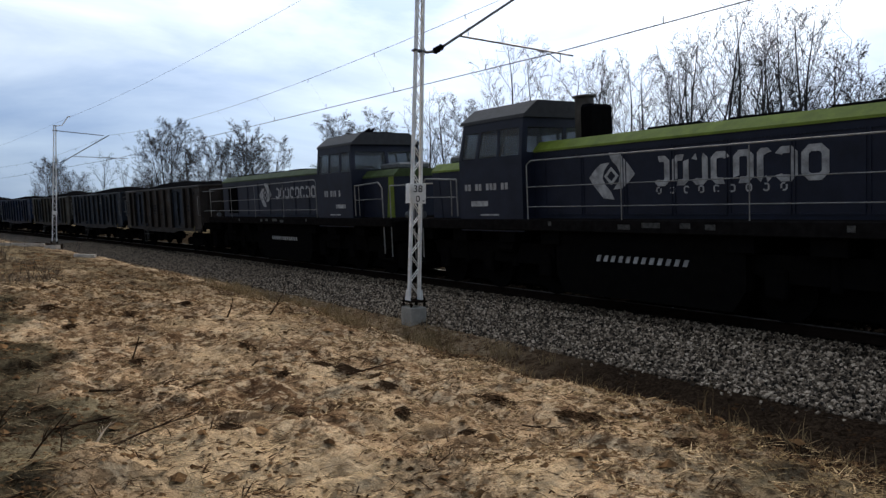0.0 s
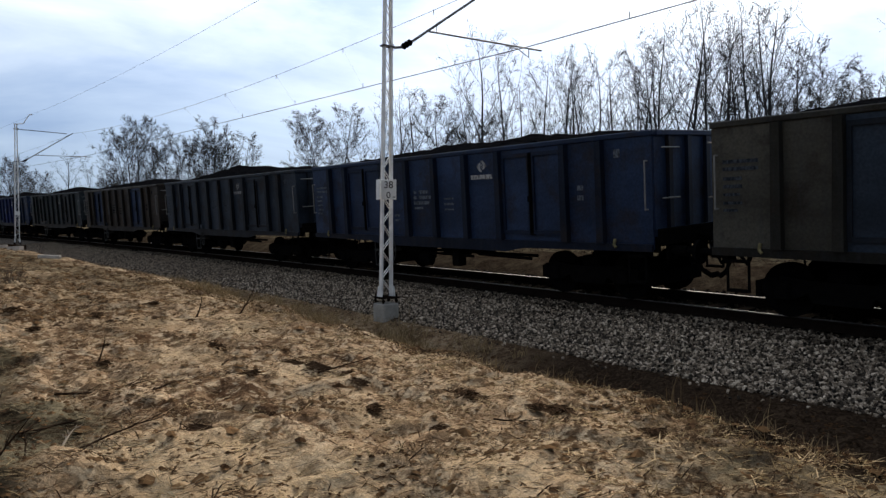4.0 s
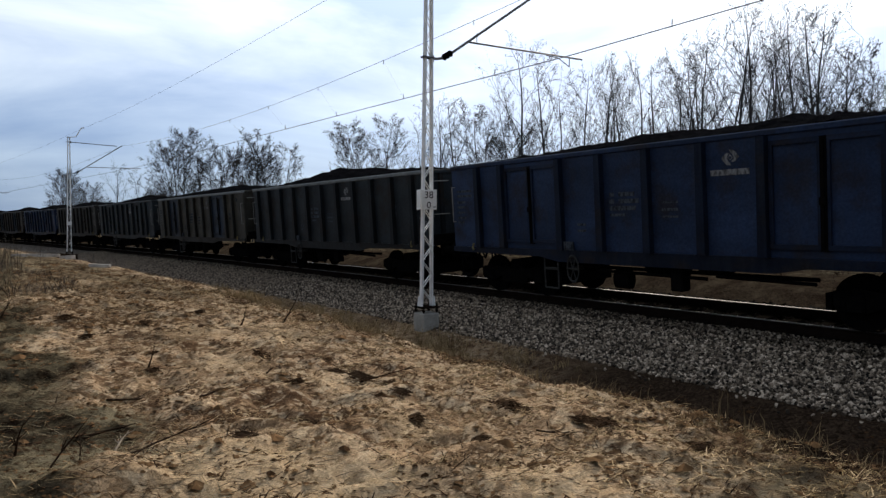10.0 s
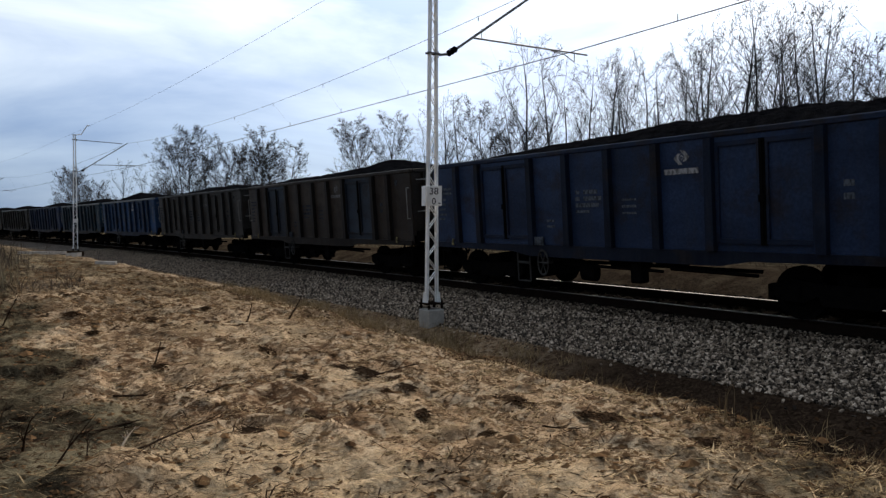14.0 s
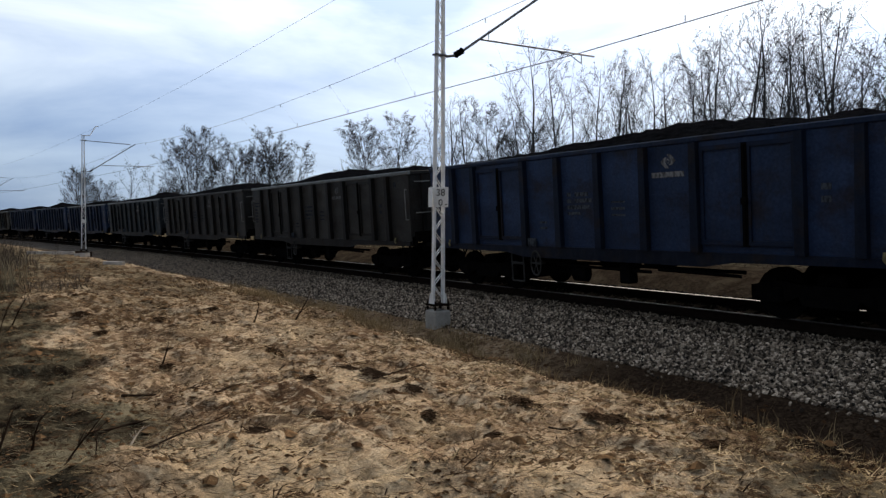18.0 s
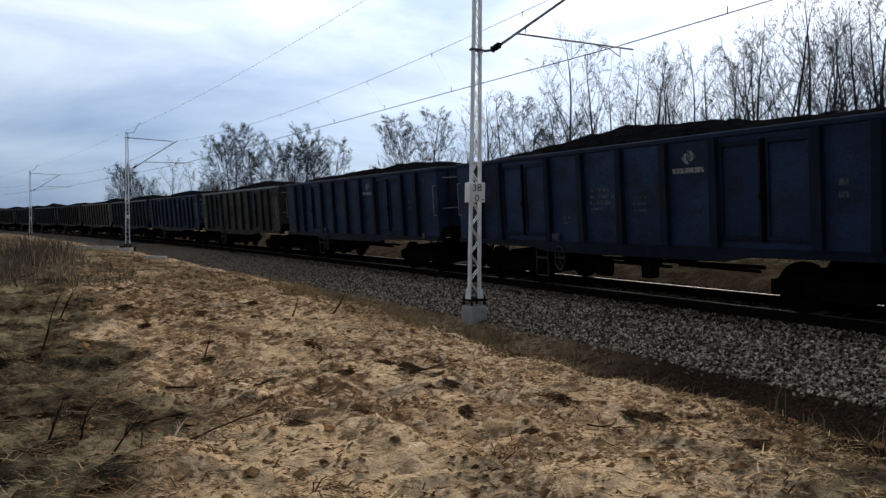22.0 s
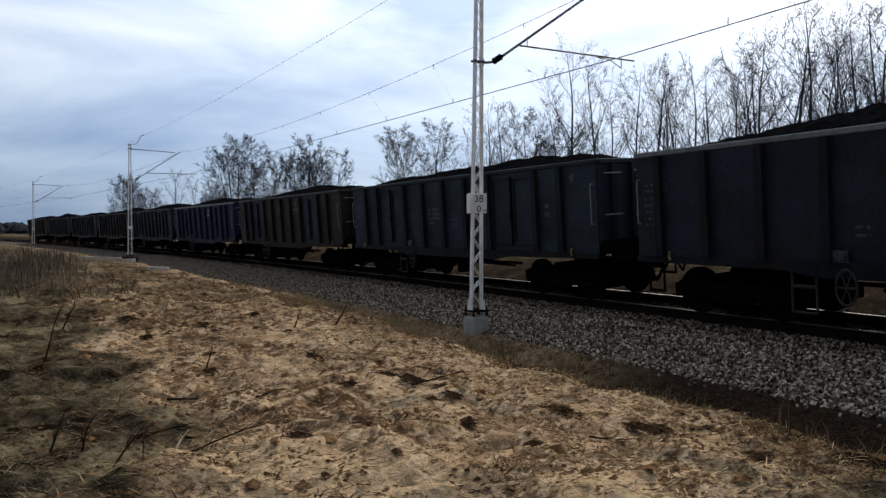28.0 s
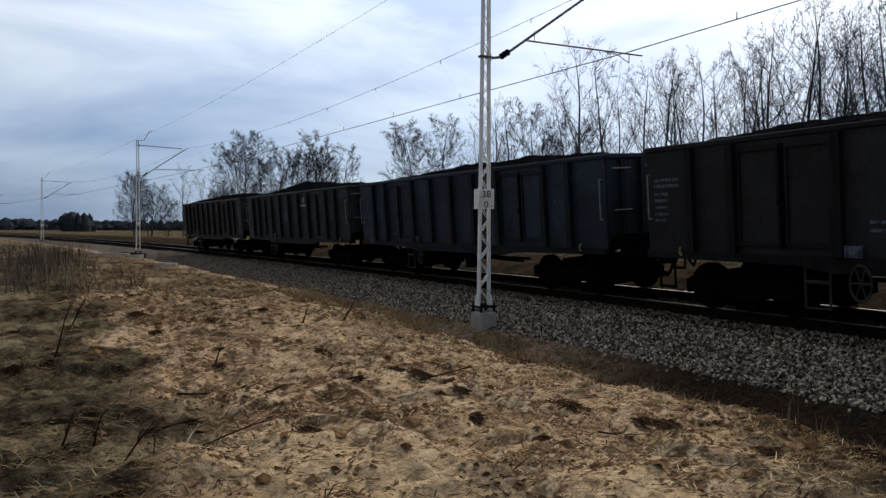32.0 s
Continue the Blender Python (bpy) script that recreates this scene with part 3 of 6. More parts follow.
def build_wagon(kind):
    """kind 'door': two pairs of doors on each side; 'plain': ribs alone."""
    w = new("coal_wagon")
    ribs = [0, 1.2, -1.2, 2.36, -2.36, 4.32, -4.32, 5.25, -5.25] if kind == "door" else [0, 1.16, -1.16, 2.32, -2.32, 3.48, -3.48, 4.64, -4.64, 5.75, -5.75]
    e = BODY / 2
    # floor and underframe
    bm = bmesh.new()
    box(bm, -e, e, -HALF_W + 0.06, HALF_W - 0.06, SILL + 0.02, SILL + 0.16)
    part("floor", bm, PAINT, w)
    bm = bmesh.new()
    box(bm, -e, e, -0.28, -0.18, 0.78, SILL + 0.02)
    box(bm, -e, e, 0.18, 0.28, 0.78, SILL + 0.02)
    for sg in (-1, 1):
        box(bm, -e, e, sg * 1.28, sg * 1.20, 0.76, SILL + 0.02)
    for x in (-4.5, -2.2, 0, 2.2, 4.5):
        box(bm, x - 0.08, x + 0.08, -1.3, 1.3, 0.86, SILL + 0.02)
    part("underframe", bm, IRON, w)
    for sg in (-1, 1):
        y = sg * (HALF_W - 0.05)
        edges = sorted([-e, e] + ribs)
        for x0, x1 in zip(edges, edges[1:]):
            bm = bmesh.new()
            h = (x1 - x0) / 2
            box(bm, -h + 0.002, h - 0.002, -0.02, 0.02, FOOT, TOP - 0.112)
            part("side_panel", bm, PAINT, w, "", pose((x0 + x1) / 2, y, 0))
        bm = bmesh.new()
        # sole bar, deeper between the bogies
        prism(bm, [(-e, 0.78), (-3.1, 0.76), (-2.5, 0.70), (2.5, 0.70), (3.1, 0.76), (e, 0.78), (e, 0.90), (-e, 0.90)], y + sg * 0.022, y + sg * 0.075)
        part("side_sill", bm, PAINT, w, "dark sole bar")
        bm = bmesh.new()
        box(bm, -e - 0.03, e + 0.03, y - 0.05, y + 0.075, TOP - 0.11, TOP, 0.018)
        part("top_rail", bm, PAINT, w)
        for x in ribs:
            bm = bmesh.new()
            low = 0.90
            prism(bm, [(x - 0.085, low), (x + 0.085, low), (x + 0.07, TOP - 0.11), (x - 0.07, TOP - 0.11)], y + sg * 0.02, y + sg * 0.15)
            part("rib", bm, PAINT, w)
        if kind == "door":
            for c in (-3.34, 3.34):
                for d in (-0.46, 0.46):
                    bm = bmesh.new()
                    x0, x1 = c + d - 0.43, c + d + 0.43
                    for q in ((x0, x0 + 0.07, SILL + 0.02, TOP - 0.2), (x1 - 0.07, x1, SILL + 0.02, TOP - 0.2), (x0 + 0.071, x1 - 0.071, SILL + 0.02, SILL + 0.10), (x0 + 0.071, x1 - 0.071, TOP - 0.28, TOP - 0.2)):
                        box(bm, q[0], q[1], y + sg * 0.021, y + sg * 0.062, q[2], q[3])
                    part("door_leaf", bm, PAINT, w)
                bm = bmesh.new()
                box(bm, c - 0.055, c + 0.055, y + sg * 0.022, y + sg * 0.066, SILL + 0.0, TOP - 0.2)
                beam(bm, (c, y + sg * 0.085, SILL + 0.05), (c, y + sg * 0.085, TOP - 0.25), 0.018, 6)
                box(bm, c - 0.05, c + 0.05, y + sg * 0.06, y + sg * 0.12, 1.75, 1.87)
                part("door_latch", bm, IRON, w)
    for sg in (-1, 1):
        bm = bmesh.new()
        box(bm, sg * e - 0.02, sg * e + 0.02, -HALF_W + 0.07, HALF_W - 0.07, SILL + 0.16, TOP - 0.11)
        part("end_wall", bm, PAINT, w)
        bm = bmesh.new()
        box(bm, sg * e - 0.05, sg * e + 0.075, -HALF_W + 0.10, HALF_W - 0.10, TOP - 0.108, TOP - 0.002, 0.015)
        part("end_rail", bm, PAINT, w)
        for y in (-0.95, -0.32, 0.32, 0.95):
            bm = bmesh.new()
            box(bm, sg * e + sg * 0.02, sg * e + sg * 0.10, y - 0.06, y + 0.06, SILL + 0.18, TOP - 0.11)
            part("end_post", bm, PAINT, w)
        bm = bmesh.new()
        box(bm, sg * e, sg * (e + 0.1), -1.3, 1.3, 0.86, 1.18, 0.015)
        part("headstock", bm, IRON, w)
        for y in (-0.875, 0.875):
            part("buffer", BUFFER, IRON, w, "", pose(sg * (e + 0.02), y, 1.04) @ pose(0, 0, 0, 0, 0, 0 if sg > 0 else 180))
        bm = bmesh.new()
        beam(bm, (sg * e, 0, 1.0), (sg * (e + 0.6), 0, 0.92), 0.05, 8)
        beam(bm, (sg * (e + 0.05), 0.25, 0.95), (sg * (e + 0.35), 0.3, 0.55), 0.025, 6)
        beam(bm, (sg * (e + 0.35), 0.3, 0.55), (sg * (e + 0.6), 0.25, 0.75), 0.025, 6)
        part("coupling", bm, IRON, w)
        bm = bmesh.new()
        hose = [(sg * (e + 0.06), -0.42, 0.92), (sg * (e + 0.22), -0.44, 0.70), (sg * (e + 0.38), -0.42, 0.52), (sg * (e + 0.52), -0.36, 0.46), (sg * (e + 0.62), -0.28, 0.48)]
        rail_run(bm, hose, 0.032)
        part("brake_hose", bm, IRON, w)
        # grab iron at each corner and steps under it
        for y in (-1, 1):
            bm = bmesh.new()
            yy, x = y * (HALF_W + 0.06), sg * (e - 0.10)
            rail_pts = [(x, yy - y * 0.09, 1.55), (x, yy, 1.55), (x, yy, 2.45), (x, yy - y * 0.09, 2.45)]
            for a, b2 in zip(rail_pts, rail_pts[1:]):
                beam(bm, a, b2, 0.014, 6)
            part("grab_iron", bm, HANDRAIL, w, "pale grab iron")
            bm = bmesh.new()
            x0, x1 = sg * (e - 0.6), sg * (e - 0.22)
            for z in (0.42, 0.72):
                bar(bm, (x0, y * 1.36, z), (x1, y * 1.36, z), 0.10, 0.03)
            for x in (x0, x1):
                bar(bm, (x, y * 1.36, 0.42), (x, y * 1.36, SILL), 0.03, 0.04)
            part("corner_step", bm, IRON, w)
        for z in (1.75, 2.68):
            bm = bmesh.new()
            beam(bm, (sg * (e + 0.14), -1.30, z), (sg * (e + 0.14), -0.75, z), 0.014, 6)
            part("end_grab_iron", bm, HANDRAIL, w, "pale grab iron")
    # handbrake wheel, brake gear
    bm = bmesh.new()
    ring = 20
    for i in range(ring):
        a, b2 = 2 * math.pi * i / ring, 2 * math.pi * (i + 1) / ring
        beam(bm, (-2.02 + 0.17 * math.cos(a), -1.5, 0.62 + 0.17 * math.sin(a)), (-2.02 + 0.17 * math.cos(b2), -1.5, 0.62 + 0.17 * math.sin(b2)), 0.018, 5)
    for a in (0, 1, 2):
        d = Vector((math.cos(a * 1.047), 0, math.sin(a * 1.047))) * 0.17
        c = Vector((-2.02, -1.5, 0.62))
        beam(bm, c - d, c + d, 0.012, 5)
    beam(bm, (-2.02, -1.5, 0.62), (-2.02, -1.2, 0.62), 0.03, 6)
    part("handbrake_wheel", bm, DULL_IRON, w, "worn grey handbrake wheel")
    bm = bmesh.new()
    beam(bm, (-0.6, -0.7, 0.72), (0.3, -0.7, 0.72), 0.19, 12)
    box(bm, 0.8, 1.3, -1.1, -0.6, 0.62, 0.92, 0.03)
    beam(bm, (-3.0, -0.95, 0.62), (3.0, -0.95, 0.62), 0.022, 6)
    beam(bm, (1.3, -1.25, 0.62), (3.1, -1.25, 0.60), 0.02, 6)
    beam(bm, (-1.6, -1.22, 0.60), (1.1, -1.22, 0.58), 0.02, 6)
    box(bm, 0.35, 0.62, -1.32, -1.05, 0.42, 0.72, 0.02)
    beam(bm, (-1.15, -1.1, 0.50), (-0.75, -1.1, 0.50), 0.12, 10)
    part("brake_gear", bm, IRON, w)
    bm = bmesh.new()
    for a, b2 in (((-2.98, -1.42, 0.86), (-2.98, -1.42, 0.33)), ((-2.98, -1.42, 0.33), (-2.55, -1.42, 0.33)), ((-2.55, -1.42, 0.33), (-2.55, -1.42, 0.86)), ((-2.98, -1.42, 0.60), (-2.55, -1.42, 0.60))):
        beam(bm, a, b2, 0.02, 6)
    part("stirrup_step", bm, DULL_IRON, w, "grey stirrup step")
    bm = bmesh.new()
    box(bm, -2.32, -1.98, -HALF_W - 0.046, -HALF_W - 0.027, 0.90, 1.09)
    part("label_board", bm, STENCIL, w, "pale label board on the sole bar")
    for x, z, rows, name in ((-0.98, 1.62, ((0, 0.40, 0.12, 0.085), (0.24, 0.40, 0.40, 0.085), (0, 0.26, 0.12, 0.085), (0.24, 0.26, 0.50, 0.085), (0, 0.12, 0.66, 0.085), (0, 0.0, 0.40, 0.055)), "number_bar"),
                             (0.30, 1.58, ((0, 0, 0.36, 0.04), (0, 0.13, 0.36, 0.05), (0, 0.27, 0.36, 0.04)), "load_table"),
                             (-6.2, 1.42, ((0, 0.88, 0.62, 0.06), (0, 0.76, 0.62, 0.06), (0.0, 0.60, 0.34, 0.06), (0, 0.47, 0.34, 0.06), (0, 0.34, 0.30, 0.05), (0, 0.20, 0.34, 0.05), (0, 0.08, 0.26, 0.05)), "stencil"),
                             (-1.9, 1.30, ((0, 0, 0.24, 0.05), (0, 0.13, 0.24, 0.05)), "stencil"),
                             (1.36, 2.30, ((0, 0, 0.74, 0.10),), "name_bar"), (4.62, 1.75, ((0, 0, 0.16, 0.10), (0, 0.20, 0.16, 0.10)), "stencil"), (5.55, 2.55, ((0, 0, 0.14, 0.16),), "stencil")):
        marking(w, x, z, rows, STENCIL, name)
    bm = bmesh.new()
    emblem(bm, 1.75, 2.60, -HALF_W + 0.022, 0.15)
    part("emblem", bm, EMBLEM, w)
    for x in (-5.55, 5.55):
        for y in (-1, 1):
            bm = bmesh.new()
            beam(bm, (x, y * 1.46, 0.99), (x, y * 1.49, 0.88), 0.028, 6)
            beam(bm, (x, y * 1.49, 0.88), (x + 0.05, y * 1.50, 0.83), 0.028, 6)
            part("tow_hook", bm, HOOK, w, "pale yellow tow hook")
    raise_body(w, "buffer", 0.35, 0.45)
    for x in (-4.5, 4.5):
        add_bogie(w, x)
    return w


RIDGES = ((0.12, 0.20, 0.42, 0.30, 0.22, 0.18), (0.14, 0.26, 0.30, 0.36, 0.40, 0.30), (0.16, 0.20, 0.22, 0.30, 0.42, 0.30), (0.10, 0.16, 0.22, 0.26, 0.22, 0.18),
          (0.14, 0.30, 0.42, 0.32, 0.22, 0.16), (0.16, 0.22, 0.26, 0.26, 0.28, 0.22), (0.12, 0.20, 0.30, 0.40, 0.28, 0.18))
COALS = [coal_mesh(i, r) for i, r in enumerate(RIDGES)]
wagon_door, wagon_plain = build_wagon("door"), build_wagon("plain")


# ---------------------------------------------------------------- diesel locomotives
LOCO_BLUE = plain("loco_dark_blue_paint", (0.0125, 0.0170, 0.0340), 0.55, 0.0, 0.3, 2.0, 30, 0.04)
LOCO_LIME = plain("loco_lime_paint", (0.15, 0.205, 0.024), 0.6, 0.0, 0.25, 3.0, 30, 0.05)
DULL_PLATE = plain("faded_sill_plate", (0.075, 0.075, 0.072), 0.7, 0.0, 0.7, 14, 60, 0.03)
DECK = plain("grimy_deck_sill", (0.013, 0.012, 0.012), 0.8, 0.0, 0.4)
LOCO_ROOF = plain("sooty_cab_roof", (0.030, 0.031, 0.034), 0.6, 0.0, 0.3)
LOCO_DULL = plain("dusty_green_hood_roof", (0.052, 0.078, 0.024), 0.7, 0.0, 0.35, 2.5, 25, 0.05)
STACK = plain("heat_greyed_stack_steel", (0.085, 0.078, 0.072), 0.7, 0.0, 0.35)
SOOT = plain("sooty_grille", (0.006, 0.006, 0.007), 0.8)
AC_GREY = plain("grey_roof_box", (0.12, 0.13, 0.14), 0.6)
SILVER = plain("dusty_silver_lettering", (0.40, 0.41, 0.42), 0.6, 0.0, 0.45, 5, 60, 0.03)


def glass_material():
    m, n, l, b = nodes("cab_glass")
    b.inputs["Base Color"].default_value = (0.34, 0.37, 0.39, 1)
    b.inputs["Roughness"].default_value = 0.06
    b.inputs["Transmission Weight"].default_value = 0.85
    b.inputs["IOR"].default_value = 1.1
    z = noise_node(n, l, 8, 3)
    r = ramp_node(n, l, z.outputs["Fac"], ((0.3, (0.04,) * 3), (0.8, (0.18,) * 3)))
    l.new(r.outputs["Color"], b.inputs["Roughness"])
    return m


GLASS = glass_material()


LETTER_GAPS = ((3, 4), (1, 5), (2, 4), (0, 7), (5,), (6, 0), (4,), ())


def letter_shape(k, x, z, w, h, thick):
    """An eight-sided open ring with gaps: a plain shape in a letter's place, no writing."""
    bm, y = bmesh.new(), -1.026
    t, c = h * thick, w * 0.27
    ring = [(w, c), (w, h - c), (w - c, h), (c, h), (0, h - c), (0, c), (c, 0), (w - c, 0)]
    core = [(w - t, c + t * 0.3), (w - t, h - c - t * 0.3), (w - c - t * 0.3, h - t), (c + t * 0.3, h - t), (t, h - c - t * 0.3), (t, c + t * 0.3), (c + t * 0.3, t), (w - c - t * 0.3, t)]
    front, back = [[bm.verts.new((x + p, yy, z + q)) for p, q in ring + core] for yy in (y - 0.005, y)]
    for i in range(8):
        if i in LETTER_GAPS[k % 8]:
            continue
        j = (i + 1) % 8
        loop = (i, j, j + 8, i + 8)
        bm.faces.new([front[m] for m in loop])
        for m, q in ((i, j), (j + 8, i + 8)):
            bm.faces.new((front[m], front[q], back[q], back[m]))
    bmesh.ops.delete(bm, geom=[v for v in bm.verts if not v.link_faces], context="VERTS")
    bmesh.ops.recalc_face_normals(bm, faces=bm.faces)
    return bm


def wall_with_holes(us, zs, holes, at, thick, along):
    """One wall of cells between the lines us and zs, with the (i, j) cells in holes left open. along: 'x' or 'y'."""
    bm, seen = bmesh.new(), {}

    def corner(i, j, k):
        if (i, j, k) not in seen:
            d = at + k * thick
            seen[i, j, k] = bm.verts.new((us[i], d, zs[j]) if along == "x" else (d, us[i], zs[j]))
        return seen[i, j, k]

    solid = {(i, j) for i in range(len(us) - 1) for j in range(len(zs) - 1)} - set(holes)
    for i, j in solid:
        for k in (0, 1):
            bm.faces.new([corner(a, b, k) for a, b in ((i, j), (i + 1, j), (i + 1, j + 1), (i, j + 1))])
        for di, dj, a, b in ((-1, 0, (i, j), (i, j + 1)), (1, 0, (i + 1, j), (i + 1, j + 1)), (0, -1, (i, j), (i + 1, j)), (0, 1, (i, j + 1), (i + 1, j + 1))):
            if (i + di, j + dj) not in solid:
                bm.faces.new([corner(*a, 0), corner(*b, 0), corner(*b, 1), corner(*a, 1)])
    bmesh.ops.recalc_face_normals(bm, faces=bm.faces)
    return bm


def hood(name, x0, x1, half, z0, z1, cham, body_mat, roof_mat, parent, roof_label):
    bm = bmesh.new()
    a = [(-half, z0), (-half, z1 - cham), (half, z1 - cham), (half, z0)]
    vs = [[bm.verts.new((x, y, z)) for y, z in a] for x in (x0, x1)]
    bm.faces.new(vs[0])
    bm.faces.new(vs[1][::-1])
    for i in range(4):
        bm.faces.new((vs[0][i], vs[1][i], vs[1][(i + 1) % 4], vs[0][(i + 1) % 4]))
    bmesh.ops.recalc_face_normals(bm, faces=bm.faces)
    h = part(name, bm, body_mat, parent)
    bm = bmesh.new()
    prof = [(-half - 0.02, z1 - cham + 0.002), (-half - 0.015, z1 - cham + 0.05), (-half + cham * 0.8, z1), (half - cham * 0.8, z1), (half + 0.015, z1 - cham + 0.05), (half + 0.02, z1 - cham + 0.002)]
    vs = [[bm.verts.new((x, y, z)) for y, z in prof] for x in (x0 - 0.02, x1 + 0.02)]
    bm.faces.new(vs[0])
    bm.faces.new(vs[1][::-1])
    for i in range(6):
        bm.faces.new((vs[0][i], vs[1][i], vs[1][(i + 1) % 6], vs[0][(i + 1) % 6]))
    bmesh.ops.recalc_face_normals(bm, faces=bm.faces)
    part("hood_roof", bm, roof_mat, h, roof_label)
    return h


def build_loco(front):
    """x counts from the middle; the cab and short hood lie towards +x. front: the leading engine, which runs with its long hood ahead."""
    L = new("diesel_locomotive")
    X = lambda d: d - 7.85                   # distance from the long hood's end of the deck
    bm = bmesh.new()
    box(bm, X(0), X(15.45), -1.48, 1.48, 1.28, 1.54, 0.02)
    deck = part("deck_frame", bm, DECK, L, "soot-dark side sill")
    for y in (-1, 1):
        for d, w, z in ((5.9, 0.2, 1.37), (6.4, 0.22, 1.39), (7.05, 0.42, 1.39), (7.75, 0.3, 1.35), (3.6, 0.12, 1.38), (9.9, 0.1, 1.4)):
            bm = bmesh.new()
            box(bm, X(d), X(d + w), y * 1.482, y * 1.486, z, z + 0.10)
            part("sill_plate", bm, DULL_PLATE, deck, "small faded plate")
    long_hood = hood("long_hood", X(0.75), X(10.85), 1.02, 1.50, 3.30, 0.24, LOCO_BLUE, LOCO_LIME if front else LOCO_DULL, L, "lime green hood roof" if front else "dusty green hood roof")
    short_hood = hood("short_hood", X(13.2), X(15.0), 1.0, 1.50, 3.02, 0.24, LOCO_BLUE, LOCO_LIME if front else LOCO_DULL, L, "lime green hood roof" if front else "dusty green hood roof")
    for y in (-1, 1):
        bm = bmesh.new()
        prism(bm, [(X(14.55), 1.52), (X(14.98), 1.52), (X(14.98), 2.80), (X(14.72), 2.80)], y * 1.003, y * 1.012)
        part("lime_band", bm, LOCO_BLUE if front else LOCO_LIME, short_hood, "" if front else "lime green corner band")
        # louvred doors along the long hood
        for k, d in enumerate((1.35, 2.5, 3.65, 4.8, 5.95, 7.1, 8.25, 9.4)):
            bm = bmesh.new()
            for q in ((X(d), X(d) + 0.02, 1.62, 2.95), (X(d + 1.08), X(d + 1.10), 1.62, 2.95), (X(d + 0.021), X(d + 1.079), 2.93, 2.95), (X(d + 0.021), X(d + 1.079), 1.62, 1.64)):
                box(bm, q[0], q[1], y * 1.021, y * 1.036, q[2], q[3])
            part("hood_door_frame", bm, LOCO_BLUE, long_hood)
        bm = bmesh.new()
        box(bm, X(1.5), X(2.5), y * 1.024, y * 1.05, 1.7, 2.88)
        for k in range(14):
            box(bm, X(1.52), X(2.48), y * 1.05, y * 1.068, 1.74 + k * 0.08, 1.78 + k * 0.08)
        part("radiator_grille", bm, SOOT, long_hood, "black radiator grille")
    bm = bmesh.new()
    for d in (1.4, 3.2, 5.0, 6.8):
        box(bm, X(d), X(d + 1.2), -0.55, 0.55, 3.301, 3.37, 0.02)
    part("roof_hatch", bm, SOOT, long_hood)
    # cab: walls with real window openings
    cab0, cab1, hw, zw0, zw1, zt = X(10.85), X(13.2), 1.43, 3.02, 3.66, 3.88
    for y in (-1, 1):
        wy0, wy1 = sorted((y * hw, y * (hw - 0.05)))
        us = [cab0, cab0 + 0.10, cab0 + 0.80, cab0 + 0.88, cab0 + 1.58, cab0 + 1.68, cab1 - 0.10, cab1]
        bm = wall_with_holes(us, [1.24, zw0, zw1, zt], [(1, 1), (3, 1), (5, 1)], wy0, 0.05, "x")
        wall = part("cab_side", bm, LOCO_BLUE, L)
        for a, b in ((cab0 + 0.10, cab0 + 0.80), (cab0 + 0.88, cab0 + 1.58), (cab0 + 1.68, cab1 - 0.10)):
            bm = bmesh.new()
            box(bm, a, b, wy0 + 0.02, wy1 - 0.02, zw0, zw1)
            g = part("window", bm, GLASS, wall, "dusty cab window")
            g.visible_shadow = False
    for x, inner in ((cab0, 0.05), (cab1, -0.05)):
        a, b = sorted((x, x + inner))
        bm = wall_with_holes([-hw + 0.051, -hw + 0.171, -0.06, 0.06, hw - 0.171, hw - 0.051], [1.5, 3.08, zw1, zt], [(1, 1), (3, 1)], a, 0.05, "y")
        wall = part("cab_end", bm, LOCO_BLUE, L)
        for y0, y1 in ((-hw + 0.171, -0.06), (0.06, hw - 0.171)):
            bm = bmesh.new()
            box(bm, a + 0.02, b - 0.02, y0, y1, 3.08, zw1)
            g = part("window", bm, GLASS, wall, "dusty cab window")
            g.visible_shadow = False
    bm = bmesh.new()
    e0, e1 = cab0 - 0.05, cab1 + 0.12
    prof = [(-hw - 0.02, zt + 0.002), (-hw - 0.01, zt + 0.08), (-hw + 0.42, zt + 0.40), (hw - 0.42, zt + 0.40), (hw + 0.01, zt + 0.08), (hw + 0.02, zt + 0.002)]
    vs = [[bm.verts.new((x, y, z)) for y, z in prof] for x in (e0, e1)]
    bm.faces.new(vs[0])
    bm.faces.new(vs[1][::-1])
    for i in range(6):
        bm.faces.new((vs[0][i], vs[1][i], vs[1][(i + 1) % 6], vs[0][(i + 1) % 6]))
    bmesh.ops.recalc_face_normals(bm, faces=bm.faces)
    roof = part("cab_roof", bm, LOCO_ROOF, L, "sooty angled cab roof")
    bm = bmesh.new()
    box(bm, X(11.25), X(13.0), -0.55, 0.55, zt + 0.401, zt + 0.46, 0.02)
    box(bm, X(11.7), X(12.1), -0.3, 0.2, zt + 0.461, zt + 0.53, 0.03)
    beam(bm, (X(12.5), -0.35, zt + 0.46), (X(12.85), -0.35, zt + 0.56), 0.05, 8)
    beam(bm, (X(12.5), -0.15, zt + 0.46), (X(12.85), -0.15, zt + 0.56), 0.05, 8)
    part("roof_gear", bm, SOOT, roof, "black horns and air conditioner")
    bm = bmesh.new()
    box(bm, X(11.0), X(13.0), -1.2, 1.2, 1.6, 2.75)
    part("cab_interior", bm, SOOT, L)
    bm = bmesh.new()
    box(bm, X(13.6), X(14.7), -0.6, 0.6, 3.021, 3.22, 0.05)
    part("roof_box", bm, AC_GREY, short_hood, "grey ventilation box")
